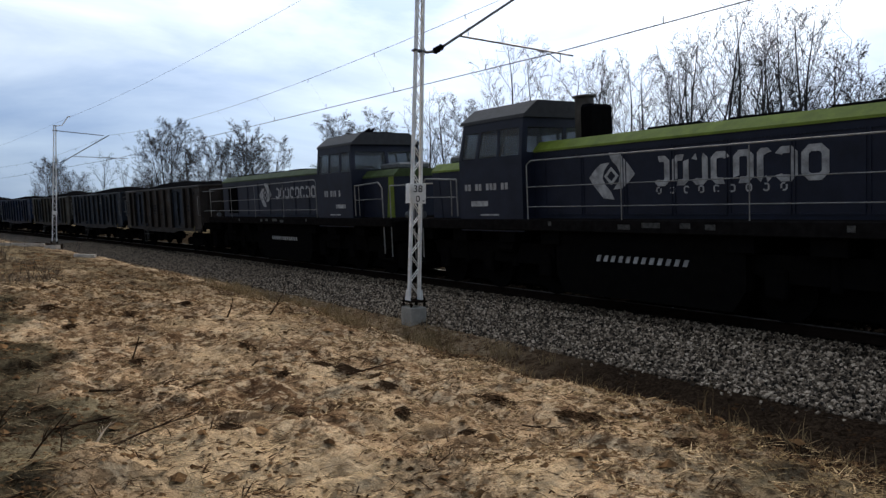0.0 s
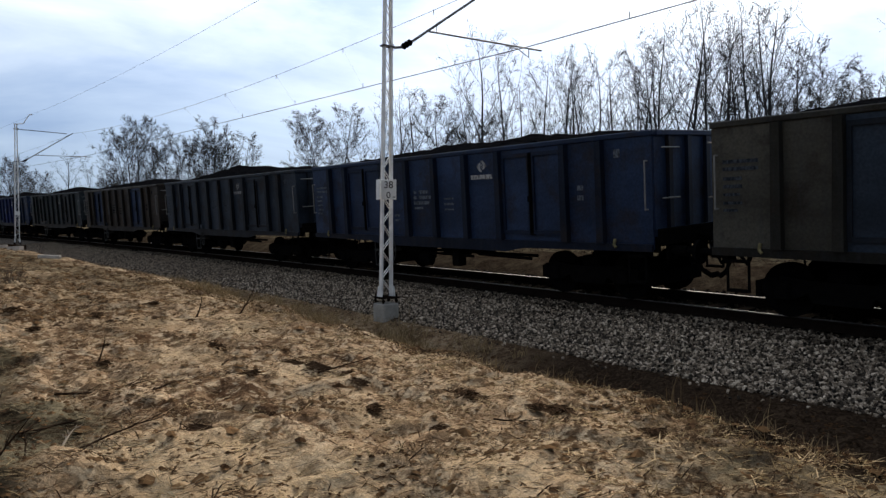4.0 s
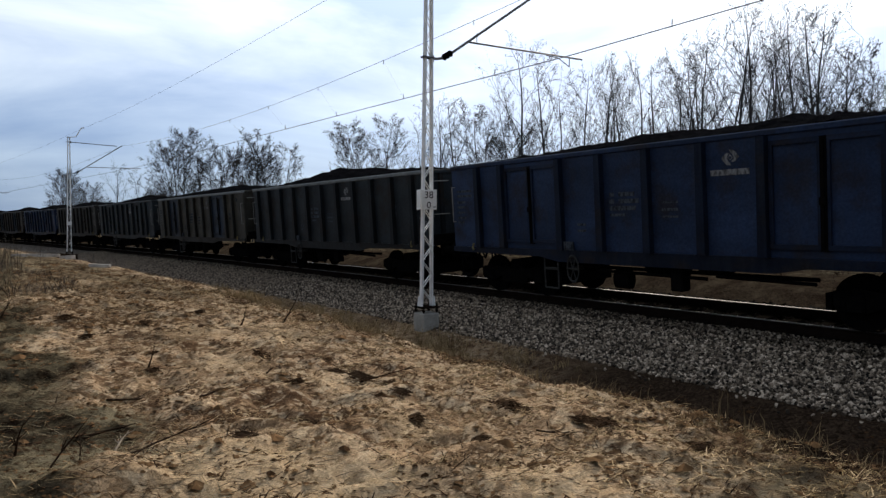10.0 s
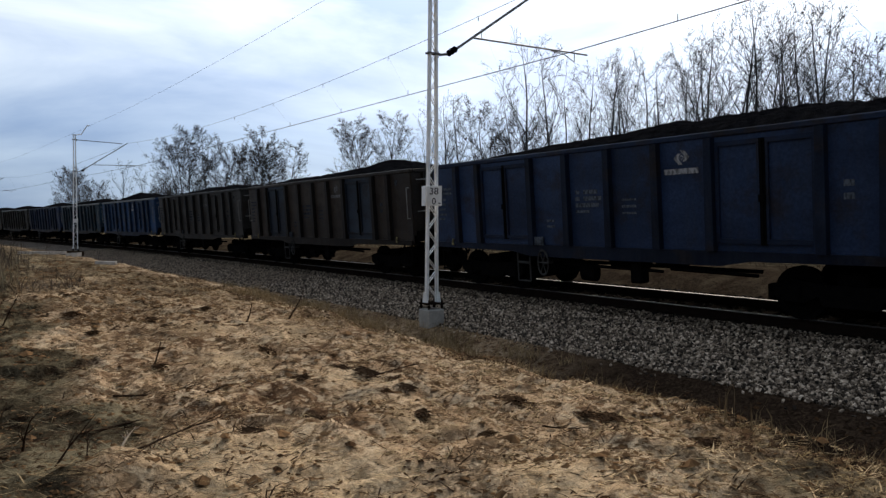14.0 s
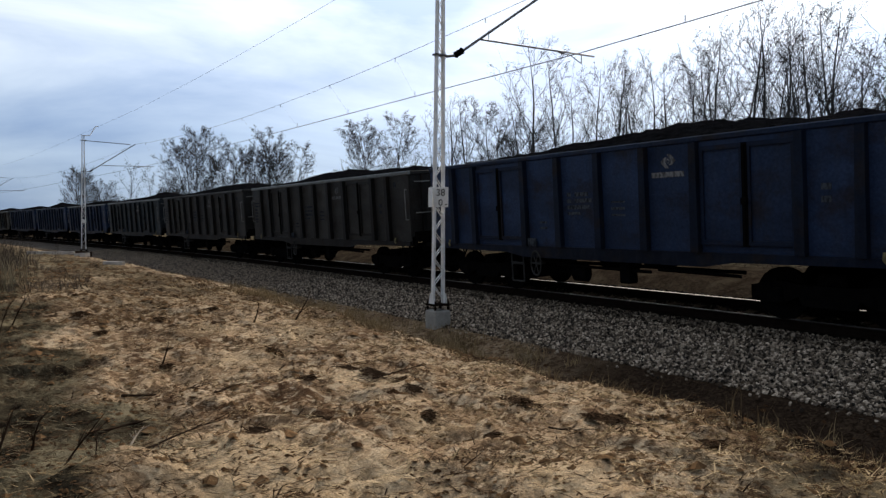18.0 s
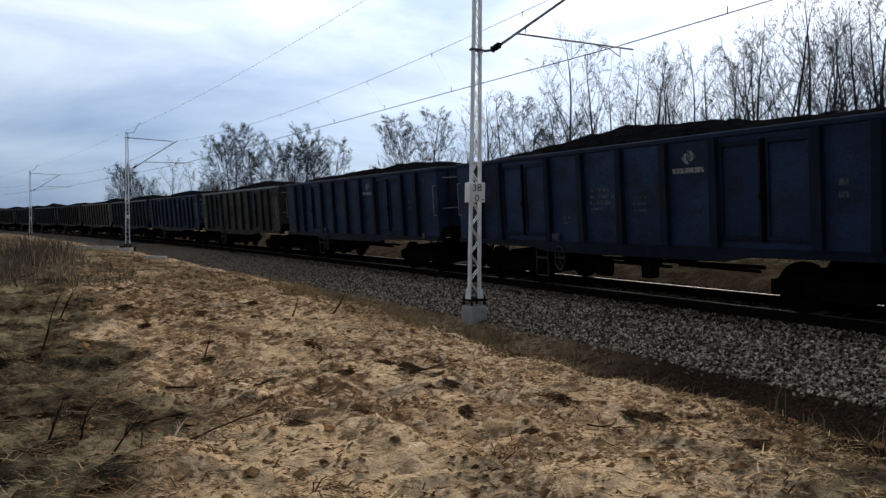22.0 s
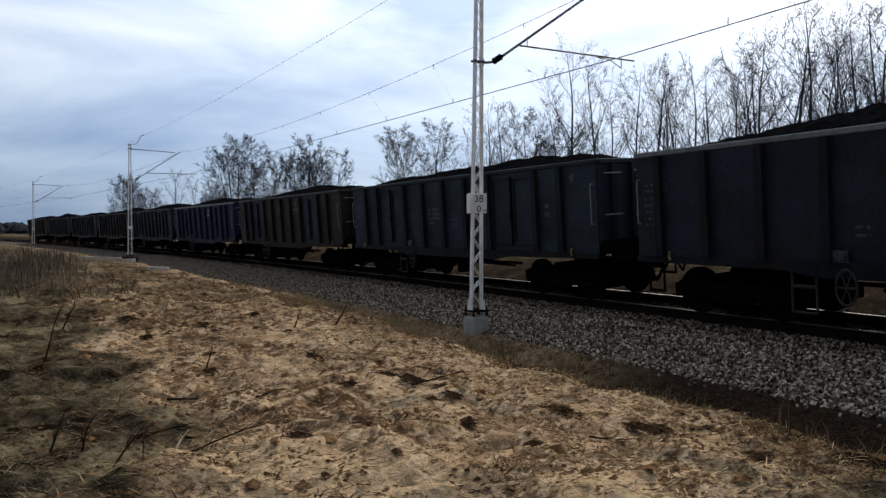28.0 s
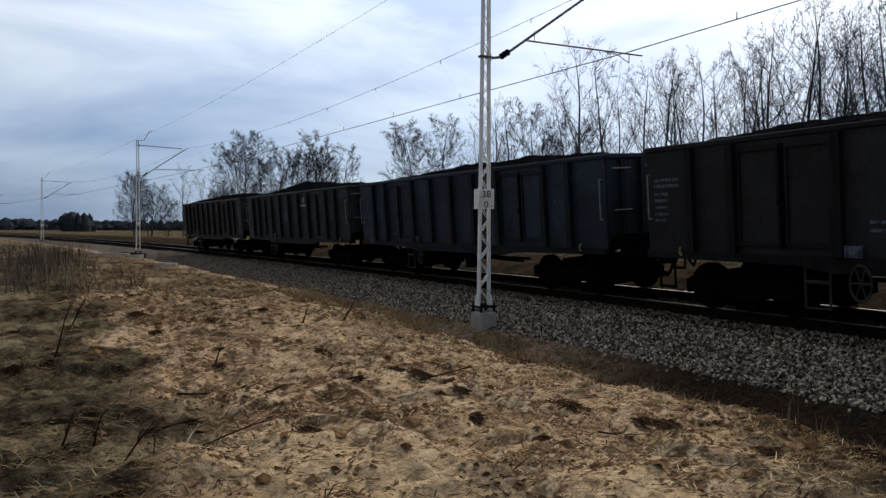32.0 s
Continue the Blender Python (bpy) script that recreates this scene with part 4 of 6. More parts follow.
    if front:
        bm = bmesh.new()
        beam(bm, (X(10.2), 0, 3.301), (X(10.2), 0, 4.28), 0.22, 20)
        part("exhaust_stack", bm, STACK, long_hood, "grey exhaust stack", smooth=False)
        bm = bmesh.new()
        beam(bm, (X(10.2), 0, 4.281), (X(10.2), 0, 4.32), 0.27, 20)
        bm2 = bmesh.new()
        box(bm2, X(9.68), X(10.0), -0.4, 0.4, 3.301, 4.08, 0.06)
        part("stack_rim", bm, STACK, L)
        part("silencer", bm2, SOOT, L)
    # handrails along the walkways
    for y in (-1.42, 1.42):
        def rails(*runs):
            for r, pts in runs:
                bm = bmesh.new()
                rail_run(bm, pts, r)
                part("handrail", bm, HANDRAIL, L, "pale walkway handrail")
        rails((0.016, [(X(0.12), y, 1.5), (X(0.12), y, 2.80), (X(10.55), y, 2.86), (X(10.7), y, 2.78), (X(10.7), y, 1.5)]),
              (0.010, [(X(0.12), y, 2.25), (X(10.7), y, 2.27)]), (0.010, [(X(0.12), y, 1.82), (X(10.7), y, 1.82)]),
              *[(0.011, [(X(d), y, 1.5), (X(d), y, 2.80)]) for d in (2.7, 5.3, 8.0)],
              (0.022, [(X(13.35), y, 1.6), (X(13.35), y, 2.55), (X(14.75), y, 2.62), (X(14.95), y, 2.45), (X(14.98), y, 0.55)]),
              (0.011, [(X(13.35), y, 2.1), (X(14.95), y, 2.12)]), (0.014, [(X(13.6), y, 1.6), (X(13.6), y, 2.56)]),
              (0.020, [(X(15.38), y, 0.5), (X(15.38), y, 2.5), (X(15.38), y * 0.35, 2.5), (X(15.38), y * 0.35, 1.5)]))
        for d in (15.15, 0.35):
            bm = bmesh.new()
            for z in (0.42, 0.78, 1.1):
                box(bm, X(d) - 0.22, X(d) + 0.22, min(y * 0.85, y), max(y * 0.85, y), z, z + 0.04)
            for a in (-0.22, 0.22):
                box(bm, X(d) + a - 0.02, X(d) + a + 0.02, min(y, y * 0.98), max(y, y * 0.98), 0.42, 1.22)
            part("footstep", bm, IRON, L)
        # lettering in its place, as plain shapes
        s = -1 if y < 0 else 1
        seq = [0.36, 0.36, 0.34, 0.38, 0.38, 0.26, 0.38, 0.44] if front else [0.38] * 8
        big = 0.58 if front else 0.44
        total = sum(seq) + 0.06 * 7
        mid = X(8.21) if not front else X(5.85)
        signs, at = [], -total / 2
        for k, w in enumerate(seq):
            signs.append((letter_shape(k, at, 2.46 - big / 2, w, big, 0.2), "letter_shape", "dusty silver letter shape"))
            at += w + 0.06
        if front:
            signs += [(letter_shape(k + 1, -total / 2 + 0.05 + 0.31 * k, 2.02, 0.12, 0.14, 0.2), "small_letter_shape", "small silver letter shape") for k in range(9)]
        mark = bmesh.new()
        emblem(mark, -2.72, 2.42, -1.031, 0.54)
        signs.append((mark, "emblem", "dusty silver emblem"))
        for q, nm, lb in signs:
            if s > 0:
                bmesh.ops.rotate(q, verts=q.verts, cent=(0, 0, 0), matrix=Matrix.Rotation(math.pi, 3, "Z"))
            bmesh.ops.translate(q, verts=q.verts, vec=(mid, 0, 0))
            part(nm, q, SILVER, long_hood, lb)
        bars = [(X(11.35) + k * 0.14, X(11.35) + k * 0.14 + 0.10, 2.24, 2.40 if front else 2.44) for k in range(12 if front else 8) if k not in (2, 6, 9)]
        for x0, x1, z0, z1 in bars + [(X(12.1), X(12.75), 1.85, 1.98), (X(11.7), X(12.4), 1.62, 1.66)]:
            bm = bmesh.new()
            box(bm, x0, x1, s * 1.431, s * 1.436, z0, z1)
            part("number_bar", bm, SILVER, L, "silver bar in place of a number")
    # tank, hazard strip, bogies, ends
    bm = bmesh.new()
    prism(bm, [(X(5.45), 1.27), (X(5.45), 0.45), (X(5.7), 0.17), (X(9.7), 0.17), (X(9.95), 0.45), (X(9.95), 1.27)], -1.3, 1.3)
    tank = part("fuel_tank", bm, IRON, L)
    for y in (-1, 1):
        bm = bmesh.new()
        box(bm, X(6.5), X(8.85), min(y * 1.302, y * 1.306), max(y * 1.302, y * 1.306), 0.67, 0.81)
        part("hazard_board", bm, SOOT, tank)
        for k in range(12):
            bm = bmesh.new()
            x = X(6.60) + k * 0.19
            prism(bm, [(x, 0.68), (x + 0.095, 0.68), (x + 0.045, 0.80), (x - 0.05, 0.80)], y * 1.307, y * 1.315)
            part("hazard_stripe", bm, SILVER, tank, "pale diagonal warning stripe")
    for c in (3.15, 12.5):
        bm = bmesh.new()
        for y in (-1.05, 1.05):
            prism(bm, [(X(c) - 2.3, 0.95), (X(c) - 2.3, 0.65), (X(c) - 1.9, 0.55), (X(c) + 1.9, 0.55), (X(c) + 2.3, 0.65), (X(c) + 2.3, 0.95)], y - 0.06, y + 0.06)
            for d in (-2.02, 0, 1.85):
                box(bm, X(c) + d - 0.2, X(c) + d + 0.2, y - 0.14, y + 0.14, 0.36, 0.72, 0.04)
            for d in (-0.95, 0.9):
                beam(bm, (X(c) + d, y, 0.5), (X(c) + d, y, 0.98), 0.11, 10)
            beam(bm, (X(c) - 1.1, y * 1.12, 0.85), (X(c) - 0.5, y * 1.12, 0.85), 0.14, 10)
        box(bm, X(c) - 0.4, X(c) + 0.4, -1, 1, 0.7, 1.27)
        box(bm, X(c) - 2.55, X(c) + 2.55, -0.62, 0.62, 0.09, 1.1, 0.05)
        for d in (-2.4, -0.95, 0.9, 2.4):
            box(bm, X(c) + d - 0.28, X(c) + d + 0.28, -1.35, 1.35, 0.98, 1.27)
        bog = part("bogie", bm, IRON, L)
        for d in (-2.02, 0, 1.85):
            for y in (-0.75, 0.75):
                part("wheel", WHEEL, IRON, bog, "", pose(X(c) + d, y, 0.525) @ pose(0, 0, 0, 0, 0, 0 if y < 0 else 180) @ Matrix.Diagonal((1.14, 1, 1.14, 1)))
    for d, sg in ((0, -1), (15.45, 1)):
        bm = bmesh.new()
        box(bm, min(X(d), X(d) + sg * 0.12), max(X(d), X(d) + sg * 0.12), -1.45, 1.45, 0.85, 1.45, 0.02)
        part("buffer_beam", bm, IRON, L)
        for y in (-0.875, 0.875):
            part("buffer", BUFFER, IRON, L, "", pose(X(d) + sg * 0.05, y, 1.06) @ pose(0, 0, 0, 0, 0, 0 if sg > 0 else 180))
        bm = bmesh.new()
        prism(bm, [(X(d) - sg * 0.1, 0.8), (X(d) + sg * 0.2, 0.75), (X(d) + sg * 0.3, 0.25), (X(d) - sg * 0.05, 0.3)], -1.25, 1.25)
        part("plough", bm, IRON, L)
        for y in (-0.95, 0.95):
            bm = bmesh.new()
            beam(bm, (X(d) + sg * 0.12, y, 1.62), (X(d) + sg * 0.20, y, 1.62), 0.10, 12)
            part("headlamp", bm, AC_GREY, L)
    # the cab leans inward from the window sills up, and its outer end slopes back
    for c in [c for c in L.children_recursive if c.name.startswith(("cab_side", "cab_end", "cab_roof", "window", "roof_gear"))]:
        for v in c.data.vertices:
            f = max(0.0, v.co.z - 3.0)
            v.co.y *= 1 - 0.075 * f
            if v.co.x > X(12.0):
                v.co.x -= 0.15 * f
    raise_body(L, ("buffer.", "wheel"), 0.25, 0.45, 0.24)
    return L


engine_rear = tagged(build_loco(False), "dark blue diesel locomotive with lime corner bands", "locomotive", "engines of the train")
engine_front = tagged(build_loco(True), "dark blue diesel locomotive with lime green hood roof", "locomotive", "engines of the train")


# ---------------------------------------------------------------- overhead line
MASTS = (13.05, 55.6, 104.7, 154.0, -36.0)
MAST_OFF = 4.06


def across(s, off, z):
    return Vector(beside(s, off, z))


def build_mast(s, plate):
    M = new("catenary_mast")
    x, y, h = track(s)
    base = Vector(beside(s, MAST_OFF, 0))
    M.matrix_basis = pose(base.x, base.y, 0, 0, 0, math.degrees(h))
    # in the mast's own space +y points away from the camera's side, across the track
    bm = bmesh.new()
    box(bm, -0.21, 0.21, -0.21, 0.21, -1.05, -0.50, 0.03)
    part("foundation", bm, CONCRETE, M, "weathered concrete foundation block")
    bm = bmesh.new()
    box(bm, -0.19, 0.19, -0.21, 0.21, -0.40, -0.36)
    for a in (-0.15, 0.15):
        for b in (-0.17, 0.17):
            beam(bm, (a, b, -0.52), (a, b, -0.30), 0.022, 6)
            beam(bm, (a, b, -0.47), (a, b, -0.43), 0.04, 6)
    part("base_plate", bm, RAILSIDE, M, "dark bolted base plate")
    z0, z1, w0, w1 = -0.36, 7.56, 0.155, 0.085
    for sg in (-1, 1):
        bm = bmesh.new()
        shape = [(-0.045, 0.0), (0.045, 0.0), (0.045, -0.045), (0.036, -0.045), (0.036, -0.01), (-0.036, -0.01), (-0.036, -0.045), (-0.045, -0.045)]
        lo, hi = [[bm.verts.new((a, sg * (wd + b), z)) for a, b in shape] for wd, z in ((w0, z0), (w1, z1))]
        bm.faces.new(lo)
        bm.faces.new(hi[::-1])
        for i in range(8):
            bm.faces.new((lo[i], hi[i], hi[(i + 1) % 8], lo[(i + 1) % 8]))
        bmesh.ops.recalc_face_normals(bm, faces=bm.faces)
        part("leg", bm, GALV, M)
        bm = bmesh.new()
        prism(bm, [(-0.10, z0), (0.10, z0), (0.06, z0 + 0.22), (-0.06, z0 + 0.22)], sg * (w0 + 0.005), sg * (w0 + 0.02))
        part("foot_gusset", bm, GALV, M)
    n = 26
    for sx in (-0.040, 0.040):
        for i in range(n):
            za, zb = z0 + 0.1 + (z1 - z0 - 0.2) * i / n, z0 + 0.1 + (z1 - z0 - 0.2) * (i + 1) / n
            wa, wb = w0 + (w1 - w0) * i / n - 0.02, w0 + (w1 - w0) * (i + 1) / n - 0.02
            sg = 1 if i % 2 else -1
            bm = bmesh.new()
            bar(bm, (sx, -sg * wa, za), (sx, sg * wb, zb), 0.026, 0.008)
            part("lacing_bar", bm, GALV, M)
    bm = bmesh.new()
    box(bm, -0.14, 0.14, -w1 - 0.03, w1 + 0.03, z1, z1 + 0.03)
    rail_run(bm, [(0, 0.1, z1 + 0.02), (0, 0.45, z1 + 0.08), (0, 0.80, z1 + 0.72), (0, 0.98, z1 + 0.76), (0, 0.93, z1 + 0.70)], 0.03)
    part("earth_wire_bracket", bm, GALV, M)
    d = MAST_OFF
    bm = bmesh.new()
    rail_run(bm, [(0, d - 3.55, 5.16), (0, d - 0.58, 7.26)], 0.029)
    part("cantilever_strut", bm, TUBE, M, "dark diagonal cantilever tube")
    bm = bmesh.new()
    for za in (5.05, 7.24):
        box(bm, -0.07, 0.07, -0.15, 0.15, za - 0.018, za + 0.018)
        beam(bm, (0.0, 0.13, za - 0.07), (0.0, 0.13, za + 0.07), 0.022, 8)
        part("hinge_clamp", bm, TUBE, M)
        bm = bmesh.new()
    rail_run(bm, [(0, 0.18, 5.05), (0, d - 3.66, 5.10)], 0.03)
    part("hinge_arm", bm, TUBE, M)
    bm = bmesh.new()
    a, b = Vector((0, d - 3.68, 5.09)), Vector((0, d - 3.42, 5.26))
    beam(bm, a, b, 0.035, 8)
    for k in range(3):
        c = a.lerp(b, 0.2 + 0.3 * k)
        beam(bm, c - (b - a) * 0.04, c + (b - a) * 0.04, 0.075, 10)
    part("insulator", bm, SOOT, M, "dark ribbed insulator")
    bm = bmesh.new()
    rail_run(bm, [(0, 0.15, 7.24), (0, d - 0.95, 7.20)], 0.026)
    part("stay_tube", bm, TUBE, M)
    bm = bmesh.new()
    rail_run(bm, [(0, d - 3.0, 5.56), (0, d + 0.70, 5.70)], 0.022)
    rail_run(bm, [(0, d - 2.72, 5.80), (0, d - 2.72, 5.58)], 0.010)
    part("registration_tube", bm, TUBE, M)
    bm = bmesh.new()
    rail_run(bm, [(0, d + 0.25, 5.68), (0, d + 0.25, 5.46), (0, d - 0.15, 5.62), (0, d - 0.55, 5.62)], 0.012)
    part("steady_arm", bm, TUBE, M)
    if plate:
        eye = Vector((0, 0, 0)) - base
        yaw = math.degrees(math.atan2(eye.y, eye.x)) - math.degrees(h) + 90 - 14
        at = pose(0.19, -0.08, 1.96, 0, 0, yaw)
        bm = bmesh.new()
        box(bm, -0.17, 0.17, -0.008, 0.008, -0.215, 0.215, 0.004)
        sign = part("distance_plate", bm, WHITE, M, "white kilometre plate with black figures 38 over 0", at)
        for text, z, size in (("38", 0.03, 0.21), ("0", -0.185, 0.20)):
            cu = bpy.data.curves.new("figure", "FONT")
            cu.body, cu.size, cu.align_x, cu.extrude = text, size, "CENTER", 0.002
            o = new("temp_numeral", cu)
            me = bpy.data.meshes.new_from_object(o.evaluated_get(bpy.context.evaluated_depsgraph_get()))
            bpy.data.objects.remove(o)
            me.materials.clear()
            me.materials.append(BLACK)
            part("numeral", me, BLACK, sign, "", pose(0.0, -0.0105, z, 90, 0, 0))
        bm = bmesh.new()
        box(bm, 0.10, 0.15, -0.0095, -0.0085, -0.17, -0.15)
        part("small_mark", bm, BLACK, sign)
        bm = bmesh.new()
        box(bm, -0.17, 0.17, -0.008, 0.008, -0.215, 0.215, 0.004)
        part("back_plate", bm, WHITE, M, "second white plate seen edge-on", pose(0.0, -0.22, 1.96, 0, 0, yaw - 62))
    else:
        bm = bmesh.new()
        box(bm, 0.05, 0.062, -0.16, 0.16, 1.48, 1.74, 0.003)
        part("number_plate", bm, WHITE, M, "small white enamel plate")
    return tagged(M, "galvanised lattice catenary mast on a concrete block" + (" with a kilometre plate" if plate else ""), "catenary mast", "catenary masts along the track")


for s in MASTS:
    build_mast(s, s == MASTS[0])


def wire(name, label, off, z, sag, r, material, droppers=0, z2=None, sides=5):
    """One wire over all supports, sagging in each span."""
    W = new(name, None)
    stops = sorted(MASTS + (-90.0, 204.0))
    verts, faces = [], []
    k = 0
    for a, b in zip(stops, stops[1:]):
        m = 22
        for i in range(m + (b == stops[-1])):
            u = i / m
            c = Vector(beside(a + (b - a) * u, off, z - sag * 4 * u * (1 - u)))
            # chord between supports, not the track's own arc
            c0, c1 = Vector(beside(a, off, 0)), Vector(beside(b, off, 0))
            q = c0.lerp(c1, u)
            verts += [(q.x + r * math.cos(t) * 0.3, q.y + r * math.cos(t), c.z + r * math.sin(t)) for t in (2 * math.pi * j / sides for j in range(sides))]
            k += 1
    for i in range(k - 1):
        for j in range(sides):
            faces.append((i * sides + j, i * sides + (j + 1) % sides, (i + 1) * sides + (j + 1) % sides, (i + 1) * sides + j))
    part("strand", raw_mesh("strand", verts, faces, material), material, W)
    if droppers:
        for a, b in zip(stops[1:], stops[2:-1]):
            c0, c1 = Vector(beside(a, off, 0)), Vector(beside(b, off, 0))
            e0, e1 = Vector(beside(a, -0.2, 0)), Vector(beside(b, -0.2, 0))
            for i in range(droppers):
                u = (i + 0.6) / (droppers + 0.2)
                q, e = c0.lerp(c1, u), e0.lerp(e1, u)
                bm = bmesh.new()
                zt = z - sag * 4 * u * (1 - u)
                beam(bm, (q.x, q.y, zt), (e.x, e.y, z2 + 0.01), 0.0016, 4)
                beam(bm, (q.x, q.y, zt + 0.02), (q.x, q.y, zt - 0.12), 0.010, 5)
                beam(bm, (e.x, e.y, z2 + 0.15), (e.x, e.y, z2 - 0.02), 0.010, 5)
                part("dropper", bm, CABLE, W)
    return tagged(W, label, "overhead wire", "", "structure")


wire("contact_wire", "dark grooved contact wire over the track", -0.2, 5.72, 0.02, 0.013, CABLE)
wire("messenger_wire", "thin messenger wire with droppers", 0.58, 7.26, 0.68, 0.007, CABLE, 9, 5.72)
wire("earth_wire", "thin earth wire at the mast tops", 3.15, 8.27, 0.32, 0.005, CABLE)


# ---------------------------------------------------------------- trees
def bark_material():
    m, n, l, b = nodes("bare_bark")
    co = n.new("ShaderNodeTexCoord").outputs["Object"]
    z = noise_node(n, l, 9, 5, 0.65, co)
    r = ramp_node(n, l, z.outputs["Fac"], ((0.3, (0.007, 0.008, 0.010)), (0.7, (0.022, 0.024, 0.028))))
    l.new(r.outputs["Color"], b.inputs["Base Color"])
    b.inputs["Roughness"].default_value = 0.9
    return m


BARK = bark_material()
BUD = plain("brown_buds", (0.035, 0.030, 0.024), 0.8, 0.0, 0.4, 30, 60, 0)


class Sticks:
    """Tapered three-sided twigs gathered into one mesh."""

    def __init__(self, sides=3):
        self.v, self.f, self.n = [], [], sides

    def seg(self, a, b, ra, rb):
        d = (b - a)
        u = d.orthogonal().normalized()
        w = d.cross(u).normalized()
        i, n = len(self.v), self.n
        for p, r in ((a, ra), (b, rb)):
            for k in range(n):
                t = 2 * math.pi * k / n
                q = p + u * (r * math.cos(t)) + w * (r * math.sin(t))
                self.v.append((q.x, q.y, q.z))
        for k in range(n):
            self.f.append((i + k, i + (k + 1) % n, i + n + (k + 1) % n, i + n + k))

    def path(self, pts, radii):
        """One joined tube through the points."""
        n, i0 = self.n, len(self.v)
        for k, (p, r) in enumerate(zip(pts, radii)):
            d = pts[min(k + 1, len(pts) - 1)] - pts[max(k - 1, 0)]
            u = d.cross(Vector((0.3, 1, 0.2))).normalized()
            w = d.cross(u).normalized()
            for j in range(n):
                t = 2 * math.pi * j / n
                q = p + u * (r * math.cos(t)) + w * (r * math.sin(t))
                self.v.append((q.x, q.y, q.z))
        for k in range(len(pts) - 1):
            for j in range(n):
                a = i0 + k * n
                self.f.append((a + j, a + (j + 1) % n, a + n + (j + 1) % n, a + n + j))
        self.f.append(tuple(range(i0, i0 + n))[::-1])
        self.f.append(tuple(range(i0 + (len(pts) - 1) * n, i0 + len(pts) * n)))

    def bud(self, p, r, rnd):
        i = len(self.v)
        for _ in range(3):
            self.v.append((p.x + rnd.uniform(-r, r), p.y + rnd.uniform(-r, r), p.z + rnd.uniform(-r, r)))
        self.f.append((i, i + 1, i + 2))


def turned(d, rnd, angle):
    """The direction d, bent by the angle to a random side."""
    u = d.orthogonal().normalized()
    w = d.cross(u)
    t = rnd.uniform(0, 6.28)
    return (d * math.cos(angle) + (u * math.cos(t) + w * math.sin(t)) * math.sin(angle)).normalized()


def grow(st, bd, rnd, p, d, length, r, level, fine, dense=False):
    """A limb that curves upward, with side shoots along it and buds on the last twigs."""
    n = (8, 5, 3)[level - 1]
    lift, curl = (0.075, 0.03, 0.02)[level - 1], (0.045, 0.11, 0.18)[level - 1]
    ra = r
    for k in range(n):
        d = (d + Vector((rnd.gauss(0, curl), rnd.gauss(0, curl), lift + rnd.gauss(0, curl * 0.7)))).normalized()
        q = p + d * (length / n)
        rb = max(fine * (1.0, 0.8, 0.6)[level - 1], r * (1 - (k + 1) / (n + 0.5)))
        st.seg(p, q, ra, rb)
        p, ra = q, rb
        if level < 3 and k > 0:
            for _ in range(rnd.choice((1, 2, 2) if dense else (1, 1, 2)) if level == 1 else rnd.choice((1, 1, 2) if dense else (0, 1, 1))):
                dd = turned(d, rnd, rnd.uniform(0.5, 1.05))
                dd = (dd + Vector((0, 0, 0.10))).normalized()
                share = (0.40 if level == 1 else 0.42) * (1 - 0.6 * k / n) * rnd.uniform(0.55, 1.2)
                grow(st, bd, rnd, p, dd, max(0.25, length * share), max(fine * 0.9, rb * 0.6), level + 1, fine, dense)
        elif level == 3:
            bd.bud(p + Vector((rnd.uniform(-1, 1), rnd.uniform(-1, 1), rnd.uniform(-1, 1))) * 0.10, 0.058 if dense else 0.043, rnd)


